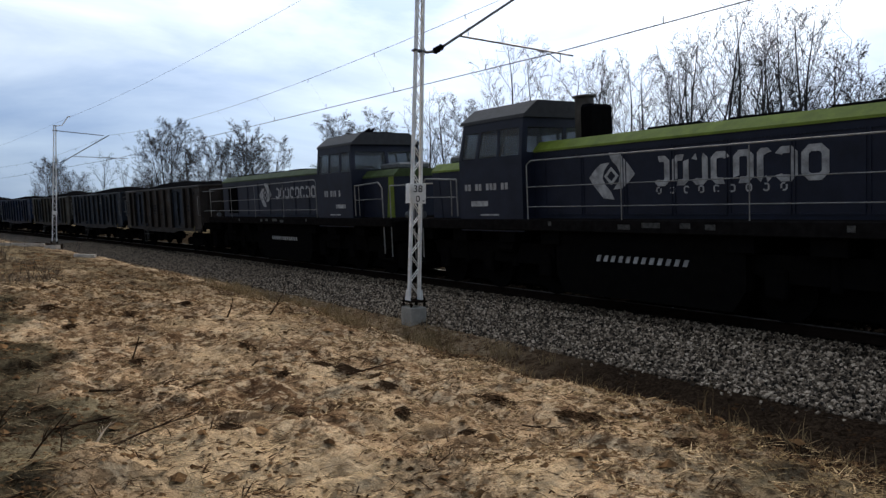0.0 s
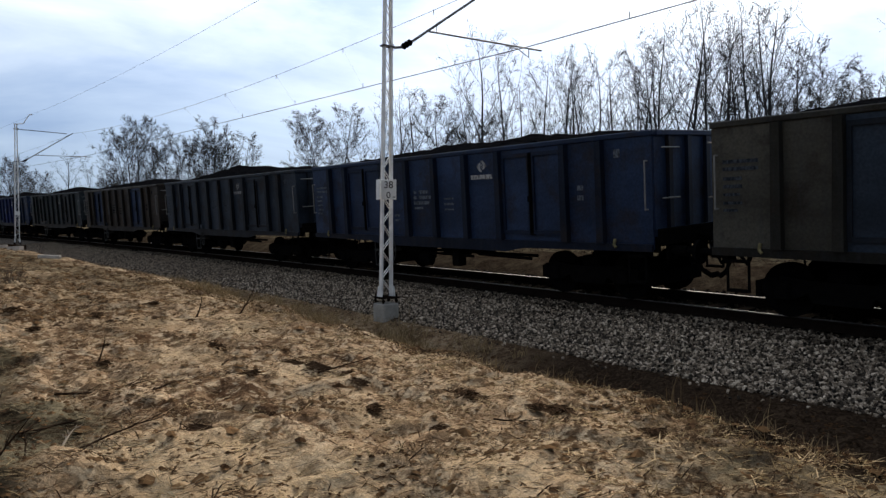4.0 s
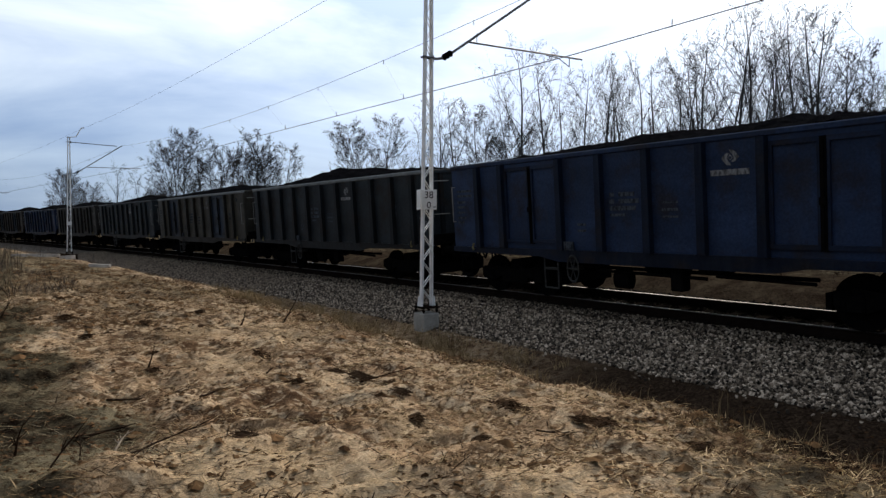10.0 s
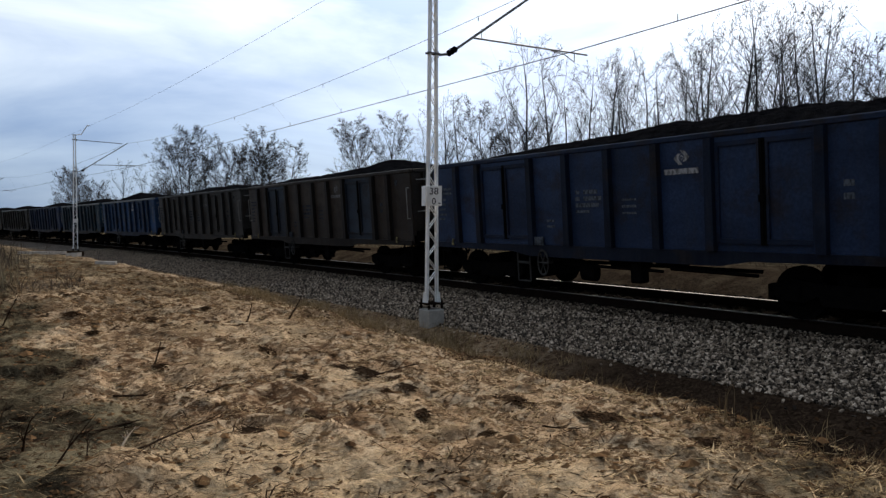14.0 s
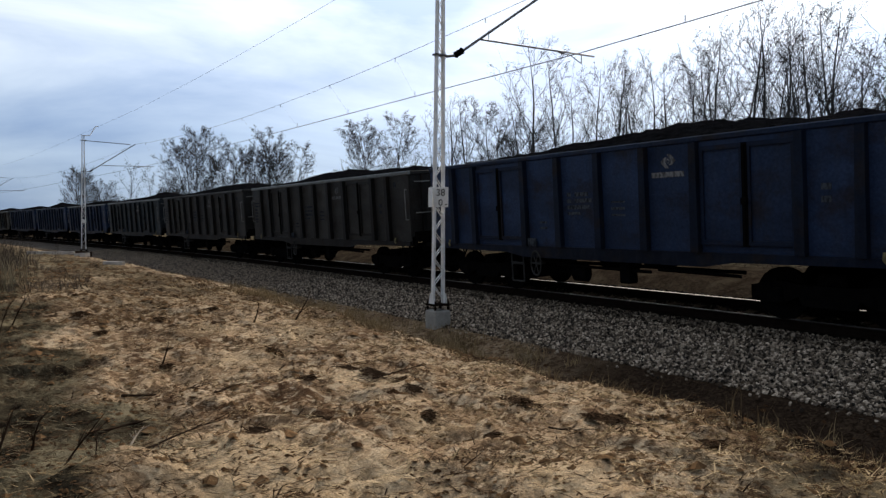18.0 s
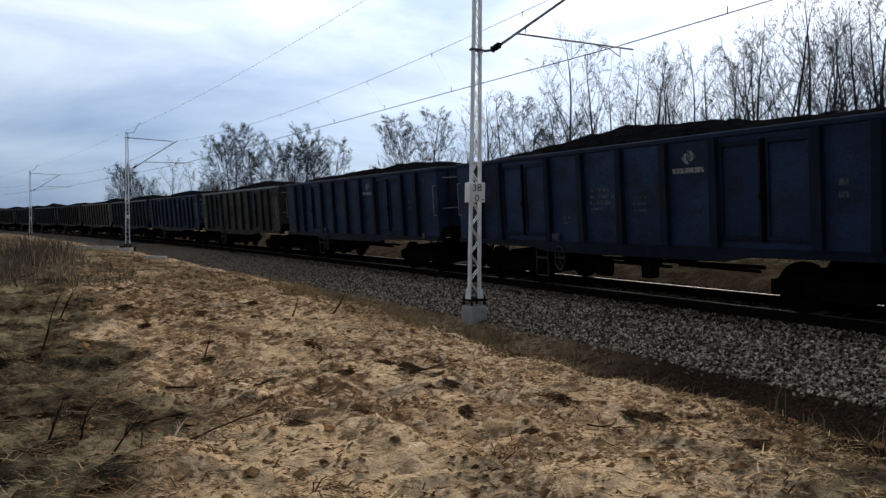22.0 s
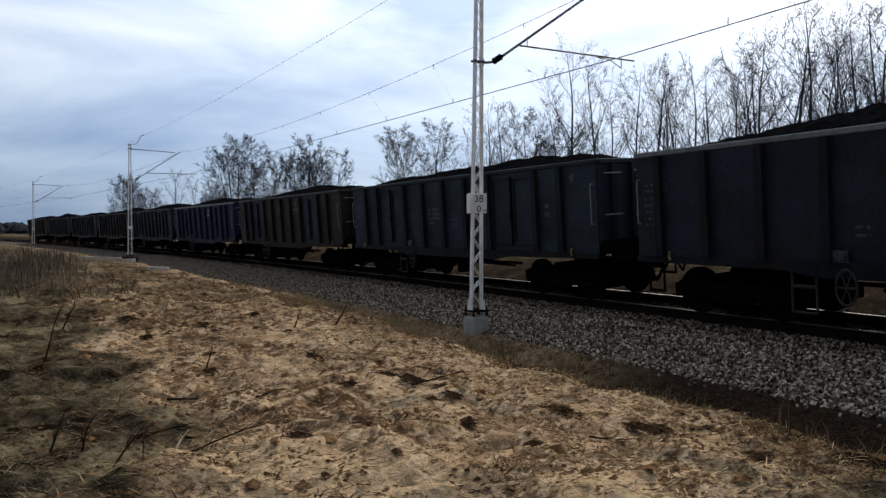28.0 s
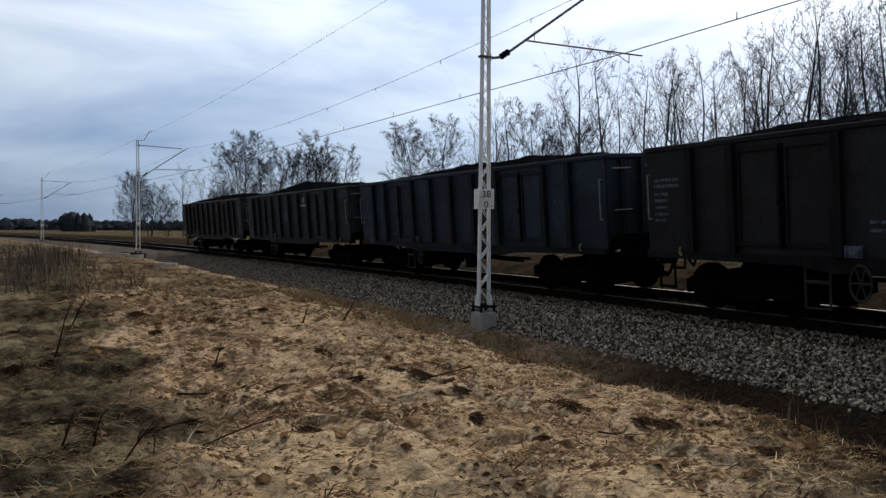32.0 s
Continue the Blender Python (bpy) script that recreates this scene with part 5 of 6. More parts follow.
def tree_meshes(seed, height, spread, stems, limbs, low, fine, lean=0.05):
    rnd = random.Random(seed)
    trunk, crown, buds = Sticks(7), Sticks(3), Sticks(3)
    for s in range(stems):
        ang = rnd.uniform(0, 6.28)
        d = Vector((math.cos(ang) * lean * (1 + stems), math.sin(ang) * lean * (1 + stems), 1)).normalized()
        p = Vector((math.cos(ang), math.sin(ang), 0)) * 0.12 * (stems - 1) + Vector((0, 0, -0.3))
        h = (height * rnd.uniform(0.78, 1.0) if s else height) * 0.95
        n = 14
        r0 = 0.0082 * h * (1.0 if stems == 1 else 1.15)
        pts = [p]
        for k in range(n):
            d = (d + Vector((rnd.uniform(-1, 1), rnd.uniform(-1, 1), 0.6)) * 0.06).normalized()
            q = p + d * (h / n)
            ra, rb = r0 * (1 - k / n) ** 0.75 + 0.007, r0 * (1 - (k + 1) / n) ** 0.75 + 0.007
            (trunk if k < 12 else crown).seg(p, q, ra, rb)
            p = q
            pts.append(p)
        if stems == 1:
            # the trunk forks into two or three leaders
            for u, turn in ((0.38, 0.0), (0.52, 2.3), (0.64, 4.2)):
                i = int(u * n)
                ang = turn + rnd.uniform(-0.6, 0.6)
                lead = Vector((math.cos(ang) * 0.68, math.sin(ang) * 0.68, 1)).normalized()
                grow(crown, buds, rnd, pts[i], lead, h * (1 - u) * rnd.uniform(0.75, 0.92), r0 * (1 - u) ** 0.75 * 0.75, 1, fine)
        for k in range(limbs):
            u = low + (0.97 - low) * (k + rnd.random()) / limbs
            i = min(n - 1, int(u * n))
            q = pts[i].lerp(pts[i + 1], u * n - i)
            ang = k * 2.4 + rnd.uniform(-0.5, 0.5)
            up = rnd.uniform(0.45, 1.0) * (0.8 + 0.9 * u) * (0.62 if stems > 1 else 1.0)
            d2 = Vector((math.cos(ang), math.sin(ang), up)).normalized()
            v = (u - low) / (1 - low)
            ln = spread * (0.85 + 0.45 * v - 1.0 * v * v) * (1.12 if stems > 1 else 1.25) * rnd.uniform(0.75, 1.15)
            grow(crown, buds, rnd, q, d2, ln, r0 * (1 - u) * 0.36 + 0.011, 1, fine, stems > 1)
    return (raw_mesh("trunk", trunk.v, trunk.f, BARK, True), raw_mesh("crown", crown.v, crown.f, BARK), raw_mesh("buds", buds.v, buds.f, BUD))


def tree_kind(name, label, *args):
    t = new(name)
    tr, cr, bu = tree_meshes(*args)
    part("trunk", tr, BARK, t)
    c = part("crown", cr, BARK, t, "bare forked branches")
    part("bud_growth", bu, BUD, c)
    return tagged(t, label, "tree", "bare trees beyond the railway")


TALL = [tree_kind("bare_tree", "slender bare tree with budding twigs beyond the track", 11 + k, h, sp, 1, lb, lo, 0.0085) for k, (h, sp, lb, lo) in enumerate(((12.5, 3.3, 13, 0.22), (12.0, 3.0, 12, 0.20), (11.5, 3.3, 13, 0.24), (12.5, 2.7, 13, 0.18), (12.2, 3.2, 13, 0.21)))]
BUSHY = [tree_kind("bushy_tree", "bare many-stemmed tree with a dense twiggy crown", 31 + k, h, sp, st, lb, lo, 0.0135) for k, (h, sp, st, lb, lo) in enumerate(((12.0, 4.0, 3, 23, 0.10), (11.5, 4.2, 3, 22, 0.11), (11.0, 3.9, 3, 23, 0.10)))]
# bearing (degrees from +x), distance, height, kind
STANDS = ((151.4, 62, 11.6, "b"), (147.9, 60, 11.8, "t"), (145.4, 56, 12.4, "t"), (143.8, 54, 12.2, "t"), (141.3, 50, 10.2, "b"), (138.9, 41, 13.0, "t"), (136.8, 42, 12.1, "t"), (134.9, 42, 11.6, "t"),
          (133.2, 41, 12.1, "t"), (130.9, 44, 12.0, "t"), (129.8, 40, 11.4, "t"), (127.4, 41, 11.6, "t"), (126.2, 38, 12.2, "t"), (124.6, 38, 11.5, "t"), (123.4, 37, 12.7, "t"), (121.5, 36, 12.6, "t"), (119.9, 37, 12.8, "t"),
          (118.3, 36, 12.4, "t"), (116.6, 38, 13.0, "t"), (114.6, 38, 9.4, "b"), (112.5, 40, 9.5, "b"), (165.9, 80, 12.0, "b"), (163.8, 82, 11.8, "b"), (160.9, 80, 12.2, "b"), (158.9, 82, 11.4, "b"))
STANDS2 = ((170.3, 112, 11.2, "t"), (168.9, 114, 10.6, "t"), (173.7, 118, 10.4, "b"), (172.6, 125, 9.5, "b"), (167.4, 100, 8.0, "b"), (162.4, 95, 11.0, "t"), (149.6, 68, 11.6, "t"), (135.8, 52, 12.6, "t"), (131.9, 50, 13.2, "t"), (125.4, 50, 14.0, "t"), (120.6, 46, 13.6, "t"), (119.0, 48, 13.0, "t"), (115.6, 44, 12.4, "t"), (122.4, 47, 13.5, "t"), (117.5, 47, 12.6, "t"), (111.0, 43, 8.4, "b"), (106.0, 34, 12.5, "t"), (171.4, 130, 7.0, "b"),
           (132.5, 45, 11.2, "t"), (128.6, 43, 11.6, "t"), (127.0, 46, 12.8, "t"), (124.0, 43, 12.6, "t"), (121.0, 41, 12.3, "t"), (118.8, 42, 12.8, "t"), (146.6, 63, 11.4, "t"), (142.6, 57, 11.4, "t"), (139.9, 50, 11.6, "t"))
used = set()
tree_rnd = random.Random(3)
for k, (az, dist, ht, kd) in enumerate(STANDS + STANDS2):
    src = (BUSHY if kd == "b" else TALL)[k % (3 if kd == "b" else 5)]
    nominal = (12.0, 11.5, 11.0)[k % 3] if kd == "b" else (12.5, 12.0, 11.5, 12.5, 12.2)[k % 5]
    x, y = dist * math.cos(radians(az)), dist * math.sin(radians(az))
    f = ht / nominal
    m = pose(x, y, float(ground_height(x, y)[0]), 0, 0, tree_rnd.uniform(0, 360))
    if src.name in used:
        o = copy_thing(src, m)
    else:
        used.add(src.name)
        o = src
        o.matrix_basis = m
    o.scale = (f, f, f)


# ---------------------------------------------------------------- ballast
def ballast_material(name, tone, even=False):
    m, n, l, b = nodes(name)
    geo = n.new("ShaderNodeNewGeometry")
    r = ramp_node(n, l, geo.outputs["Random Per Island"], [(at, tuple(v * tone for v in col)) for at, col in ((0.0, (0.006, 0.005, 0.004)), (0.34, (0.078, 0.060, 0.044)), (0.72, (0.335, 0.265, 0.196)), (1.0, (0.76, 0.635, 0.495)))])
    if even:
        r.color_ramp.elements[0].color, r.color_ramp.elements[3].color = r.color_ramp.elements[1].color[:], r.color_ramp.elements[2].color[:]
    z = noise_node(n, l, 40, 4, 0.6, geo.outputs["Position"])
    f = ramp_node(n, l, z.outputs["Fac"], ((0.3, (0.6,) * 3), (0.7, (1.0,) * 3)))
    l.new(mix_node(n, l, 1.0, r.outputs["Color"], f.outputs["Color"], "MULTIPLY").outputs["Color"], b.inputs["Base Color"])
    b.inputs["Roughness"].default_value = 0.8
    b.inputs["Specular IOR Level"].default_value = 0.16 * tone
    return m


STONE = ballast_material("crushed_stone", 1.0)
# oil on the stones, and the shade beneath the wagons coloured in
OILY_SHADED_STONE = ballast_material("oily_brake_dusted_stone", 0.14)
EVEN_STONE = ballast_material("greyed_crushed_stone", 1.12, True)
# mid-tone stone: the soft edge of the train's shade, put into the colour
HALF_SHADED_STONE = ballast_material("brake_dusted_stone", 0.62)


def scatter_stones(name, s0, s1, o0, o1, count, size, seed, label, material=STONE, heap=0.0):
    g = np.random.default_rng(seed)
    base = np.array([(x, y, z) for x in (-1, 1) for y in (-1, 1) for z in (-1, 1)], float)
    quads = np.array([(0, 1, 3, 2), (4, 6, 7, 5), (0, 4, 5, 1), (2, 3, 7, 6), (0, 2, 6, 4), (1, 5, 7, 3)])
    s = g.uniform(s0, s1, count)
    o = g.uniform(o0, o1, count)
    x = -np.sin(K * s) / K + o * np.sin(K * s)
    y = Y0 - (1 - np.cos(K * s)) / K - o * np.cos(K * s)
    z = profile(o, s) + heap + g.uniform(-0.2, 0.55, count) * size
    dim = size * g.uniform(0.55, 1.1, (count, 1, 3)) * np.array([0.5, 0.42, 0.32])
    v = base[None] * dim * (1 + g.uniform(-0.42, 0.25, (count, 8, 1)))
    q = g.normal(size=(count, 4))
    q /= np.linalg.norm(q, axis=1, keepdims=True)
    w, a, b, c = q.T
    R = np.stack([1 - 2 * (b * b + c * c), 2 * (a * b - c * w), 2 * (a * c + b * w), 2 * (a * b + c * w), 1 - 2 * (a * a + c * c), 2 * (b * c - a * w), 2 * (a * c - b * w), 2 * (b * c + a * w), 1 - 2 * (a * a + b * b)], 1).reshape(count, 3, 3)
    v = np.einsum("nij,nkj->nki", R, v) + np.stack([x, y, z], 1)[:, None]
    f = quads[None] + (np.arange(count) * 8)[:, None, None]
    ob = new(name, raw_mesh(name, v.reshape(-1, 3).tolist(), f.reshape(-1, 4).tolist(), material))
    return tagged(ob, label, "ballast", "", "stuff")


scatter_stones("ballast_stones", -4, 24, 0.84, 4.0, 70000, 0.054, 1, "grey crushed stone ballast sloping from the track")
scatter_stones("ballast_bed_stones", 24, 60, 0.84, 4.1, 40000, 0.062, 2, "grey crushed stone ballast further along the track", EVEN_STONE)
scatter_stones("ballast_between_rails", -4, 30, -3.2, 0.66, 12000, 0.078, 4, "oily black crushed stone, shade painted in, between the rails", OILY_SHADED_STONE)

scatter_stones("ballast_shoulder", -4, 40, 0.98, 1.55, 16000, 0.055, 9, "shade-tinted crushed stone heaped round the sleeper ends", HALF_SHADED_STONE, 0.045)
scatter_stones("ballast_spill", -4, 40, 3.95, 4.3, 260, 0.055, 7, "scattered stones at the foot of the ballast")

# sleepers
bm = bmesh.new()
prism(bm, [(-0.14, -0.36), (0.14, -0.36), (0.11, -0.175), (-0.11, -0.175)], -1.27, 1.27)
SLEEPER_MESH = mesh_of("sleeper", bm, SLEEPER)
for k in range(-14, 200):
    s = k * 0.6
    x, y, h = track(s)
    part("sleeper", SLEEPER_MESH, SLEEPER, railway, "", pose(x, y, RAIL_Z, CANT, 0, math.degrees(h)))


# ---------------------------------------------------------------- litter, grass and wood on the ground
STRAW = plain("dry_straw", (0.30, 0.22, 0.12), 0.9, 0.0, 0.45, 1.5, 9, 0)
PALESTRAW = plain("bleached_straw", (0.60, 0.44, 0.25), 0.9, 0.0, 0.4, 1.5, 9, 0)
CRESTSTRAW = plain("yellowish_dry_straw", (0.30, 0.215, 0.108), 0.9, 0.0, 0.45, 1.5, 9, 0)
DEADGRASS = plain("grey_dead_grass", (0.24, 0.20, 0.125), 0.9, 0.0, 0.5, 0.9, 7, 0)
FARGRASS = plain("brown_tall_dead_grass", (0.118, 0.094, 0.072), 0.9, 0.0, 0.5, 0.7, 7, 0)
BANKGRASS = plain("brown_bank_grass", (0.075, 0.047, 0.031), 0.9, 0.0, 0.6, 0.7, 7, 0)
ROOT = plain("dark_root_mat", (0.085, 0.052, 0.030), 0.95, 0.0, 0.45, 4, 30, 0.3)
DEADWOOD = plain("dark_dead_wood", (0.040, 0.025, 0.016), 0.9, 0.0, 0.4, 6, 40, 0.3)
DULLWOOD = plain("weathered_grey_wood", (0.26, 0.215, 0.165), 0.9, 0.0, 0.45, 14, 60, 0.3)
PALEWOOD = plain("bleached_wood", (0.55, 0.50, 0.44), 0.85, 0.0, 0.3, 5, 40, 0.3)


def blades(name, pts, length, width, tilt, material, seed, label, category, bend=0.35, along=False):
    """Thin bent blades standing on (or lying over) the ground at the points."""
    g = np.random.default_rng(seed)
    n = len(pts)
    z = ground_height(pts[:, 0], pts[:, 1])
    a = g.normal(1.3, 0.8, n) + np.pi * g.integers(0, 2, n) if along else g.uniform(0, 2 * np.pi, n)
    ln = length * g.uniform(0.45, 1.25, n)
    t = np.clip(g.normal(tilt, 0.28 if tilt < 1.25 else 0.09, n), 0.02, 1.53)
    d = np.stack([np.cos(a) * np.sin(t), np.sin(a) * np.sin(t), np.cos(t)], 1)
    t2 = np.clip(t + bend * g.uniform(0.3, 1.4, n), 0, 1.7)
    d2 = np.stack([np.cos(a) * np.sin(t2), np.sin(a) * np.sin(t2), np.cos(t2)], 1)
    b = g.uniform(0, 2 * np.pi, n)
    w = np.stack([np.cos(b), np.sin(b), 0 * b], 1) * (width * g.uniform(0.6, 1.3, n))[:, None]
    p0 = np.stack([pts[:, 0], pts[:, 1], z - 0.01 + 0.012], 1)
    p1 = p0 + d * (ln * 0.55)[:, None]
    p2 = p1 + d2 * (ln * 0.45)[:, None]
    v = np.stack([p0 - w, p0 + w, p1 + w * 0.8, p1 - w * 0.8, p2], 1).reshape(-1, 3)
    i = np.arange(n) * 5
    faces = np.stack([i, i + 1, i + 2, i + 3], 1).tolist() + np.stack([i + 3, i + 2, i + 4], 1).tolist()
    ob = new(name, raw_mesh(name, v.tolist(), faces, material))
    return tagged(ob, label, category, "", "stuff")


def patchy(n, seed, x0, x1, o0, o1, scale, cut, power=1.0):
    """Points in patches, by distance from the track."""
    g = np.random.default_rng(seed)
    out = []
    while len(out) < n:
        x, o = x0 + (x1 - x0) * g.random() ** power, g.uniform(o0, o1)
        y = float(axis_y(x)) - o
        if noise.noise(Vector((x * scale, y * scale, seed))) + 0.55 * noise.noise(Vector((x * scale * 4, y * scale * 4, seed))) > cut:
            out.append((x, y))
    return np.array(out)


blades("straw_litter", patchy(11000, 1, -1, -24, 6.7, 11.4, 1.3, -0.1, 1.5), 0.17, 0.0048, 1.44, STRAW, 1, "flattened dry straw strewn on the sand", "straw", 0.10, True)
blades("pale_straw_litter", patchy(8000, 11, -1, -20, 6.6, 10.9, 1.5, 0.0, 1.5), 0.16, 0.0042, 1.44, PALESTRAW, 11, "bleached straw strewn on the sand", "straw", 0.10, True)
blades("root_litter", patchy(21000, 6, -1, -26, 6.7, 13.0, 1.4, 0.05, 1.5), 0.11, 0.0075, 1.40, ROOT, 6, "dark torn rootlets and twigs strewn over the sand", "litter", 0.4, True)
blades("twig_litter", patchy(7000, 12, -1, -22, 6.7, 12.0, 0.7, -0.3, 1.5), 0.19, 0.0065, 1.40, DEADWOOD, 12, "dark broken twigs scattered on the sand", "litter", 0.3, True)
blades("bank_grass", patchy(700, 2, -2.0, -22, 6.6, 7.2, 0.9, 0.0, 1.2), 0.19, 0.0030, 0.6, STRAW, 2, "short dry grass along the ditch edge", "grass")
blades("dead_grass", patchy(20000, 3, -2.5, -34, 11.2, 16.5, 1.0, -0.05, 1.6), 0.20, 0.0032, 1.34, DEADGRASS, 3, "matted grey dead grass on dark soil", "grass", 0.3, True)
blades("pale_dead_grass", patchy(7500, 31, -2.5, -30, 11.3, 16.0, 1.2, 0.15, 1.6), 0.17, 0.0036, 1.42, STRAW, 31, "pale dead grass combed flat over dark soil", "grass", 0.2, True)
blades("mast_grass", patchy(4600, 32, -8.0, -20, 4.3, 6.8, 1.1, 0.05, 1.0), 0.27, 0.0052, 0.50, STRAW, 32, "tan dry grass round the foot of the mast", "grass", 0.6)
blades("far_dead_grass", patchy(7000, 4, -20, -75, 9.5, 17.5, 0.4, -0.1, 1.3), 0.34, 0.008, 0.6, FARGRASS, 4, "tall dead grass further along the line", "grass")
blades("field_grass", patchy(12000, 5, 6, -70, -26, -6.5, 0.25, -0.3), 0.28, 0.010, 0.9, BANKGRASS, 5, "dead grass on the bank beyond the track", "grass")


SOILCLOD = plain("dry_brown_clod", (0.17, 0.098, 0.048), 0.95, 0.0, 0.5, 2.2, 25, 0.4)
DARKCLOD = plain("dark_moist_clod", (0.070, 0.038, 0.019), 0.95, 0.0, 0.5, 3, 25, 0.4)


def clods(name, pts, size, material, seed, label):
    """Crumbs of soil: squashed uneven octahedra half sunk in the ground."""
    g = np.random.default_rng(seed)
    n = len(pts)
    base = np.array([(1, 0, 0), (0, 1, 0), (-1, 0, 0), (0, -1, 0), (0, 0, 1), (0.7, 0.7, 0.35), (-0.7, 0.7, 0.4), (-0.7, -0.7, 0.35), (0.7, -0.7, 0.4)], float)
    tris = np.array([(0, 5, 4), (5, 1, 4), (1, 6, 4), (6, 2, 4), (2, 7, 4), (7, 3, 4), (3, 8, 4), (8, 0, 4), ])
    r = size * g.lognormal(-0.15, 0.42, n)
    a = g.uniform(0, 2 * np.pi, n)
    v = base[None] * np.stack([r * g.uniform(0.7, 1.5, n), r, r * g.uniform(0.35, 0.8, n)], 1)[:, None] * g.uniform(0.65, 1.25, (n, 9, 1))
    x = v[..., 0] * np.cos(a)[:, None] - v[..., 1] * np.sin(a)[:, None] + pts[:, 0, None]
    y = v[..., 0] * np.sin(a)[:, None] + v[..., 1] * np.cos(a)[:, None] + pts[:, 1, None]
    z = v[..., 2] + (ground_height(pts[:, 0], pts[:, 1]) - 0.15 * r)[:, None]
    f = tris[None] + (np.arange(n) * 9)[:, None, None]
    ob = new(name, raw_mesh(name, np.stack([x, y, z], -1).reshape(-1, 3).tolist(), f.reshape(-1, 3).tolist(), material))
    return tagged(ob, label, "soil", "", "stuff")


clods("soil_crumbs", patchy(15000, 21, -1, -24, 6.7, 12.6, 1.1, -0.05, 1.5), 0.012, SOILCLOD, 21, "dry brown crumbs of soil on the sand")
clods("dark_soil_crumbs", patchy(7000, 22, -1, -26, 6.7, 13.5, 0.9, 0.26, 1.5), 0.013, DARKCLOD, 22, "dark moist crumbs of soil on the sand")
clods("bank_crumbs", patchy(5000, 23, -1, -40, 4.3, 7.0, 1.0, -0.1, 1.3), 0.018, DARKCLOD, 23, "dark crumbs of soil on the ditch bank")


clods("soil_lumps", patchy(2600, 25, -1, -22, 6.8, 12.2, 1.5, 0.08, 1.5), 0.030, SOILCLOD, 25, "loose brown lumps of soil on the sand")
clods("dark_soil_lumps", patchy(260, 26, -1, -22, 6.8, 13.0, 0.8, 0.25, 1.5), 0.032, DARKCLOD, 26, "loose dark lumps of soil on the sand")
clods("crest_crumbs", patchy(5000, 24, -1.5, -24, 6.2, 7.2, 1.4, -0.1, 1.2), 0.020, SOILCLOD, 24, "brown crumbs of soil along the crest of the bank")
clods("torn_sods", patchy(2600, 27, -13, -36, 6.9, 11.6, 0.8, 0.08, 1.0), 0.042, SOILCLOD, 27, "torn brown sods and ridges of trodden soil")
clods("dark_torn_sods", patchy(1300, 28, -11, -36, 6.9, 12.0, 0.7, 0.22, 1.0), 0.042, ROOT, 28, "dark torn sods lying in patches on the sand")
blades("far_root_litter", patchy(6000, 29, -14, -40, 6.4, 12.5, 0.8, 0.02, 1.0), 0.20, 0.013, 1.40, ROOT, 29, "dark torn roots over the trodden ground further along", "litter", 0.4, True)
blades("crest_roots", patchy(7000, 13, -1.5, -24, 6.2, 7.2, 1.4, 0.0, 1.2), 0.075, 0.0055, 1.0, ROOT, 13, "torn brown roots along the crest of the bank", "litter", 0.5)
blades("crest_straw", patchy(4800, 14, -1.5, -24, 7.02, 8.0, 1.2, -0.05, 1.2), 0.14, 0.0042, 1.36, CRESTSTRAW, 14, "dry straw along the crest of the bank", "straw", 0.5)


def tuft(name, x, y, n, h, spread, material, seed, label):
    g = np.random.default_rng(seed)
    pts = np.stack([x + g.normal(0, spread, n), y + g.normal(0, spread, n)], 1)
    ob = blades(name, pts, h, 0.004 if h < 0.55 else 0.008, 0.25, material, seed, label, "grass", 0.4)
    return ob


for k, (x, y, n, h, sp) in enumerate(((-3.9, 5.75, 9, 0.42, 0.07), (-2.95, 5.7, 7, 0.30, 0.10), (-3.5, 5.6, 6, 0.25, 0.06), (-6.2, 5.7, 10, 0.30, 0.12), (-7.2, 5.75, 9, 0.35, 0.1), (-11.9, 8.0, 60, 0.38, 0.28), (-13.3, 7.6, 50, 0.35, 0.3),
                                      (-10.8, 7.2, 40, 0.3, 0.3), (-14.2, 7.0, 40, 0.3, 0.3), (-12.7, 9.6, 3, 0.5, 0.03), (-33.5, 0.9, 220, 1.2, 0.7), (-36, 0.2, 220, 1.3, 0.9), (-29, 0.1, 160, 0.9, 0.6), (-40, 0.5, 220, 1.2, 1.0), (-25, -0.6, 160, 0.8, 0.6), (-21, -0.9, 140, 0.6, 0.5), (-22.5, 0.9, 26, 1.15, 0.25), (-20.6, 0.75, 20, 1.05, 0.2), (-24.0, 0.2, 30, 1.2, 0.35))):
    tuft("grass_tuft", x, y, n, h, sp, DEADGRASS if n < 40 and h > 1 else FARGRASS if h > 0.55 else STRAW, 100 + k, "dry pale grass stalks on the bare soil")


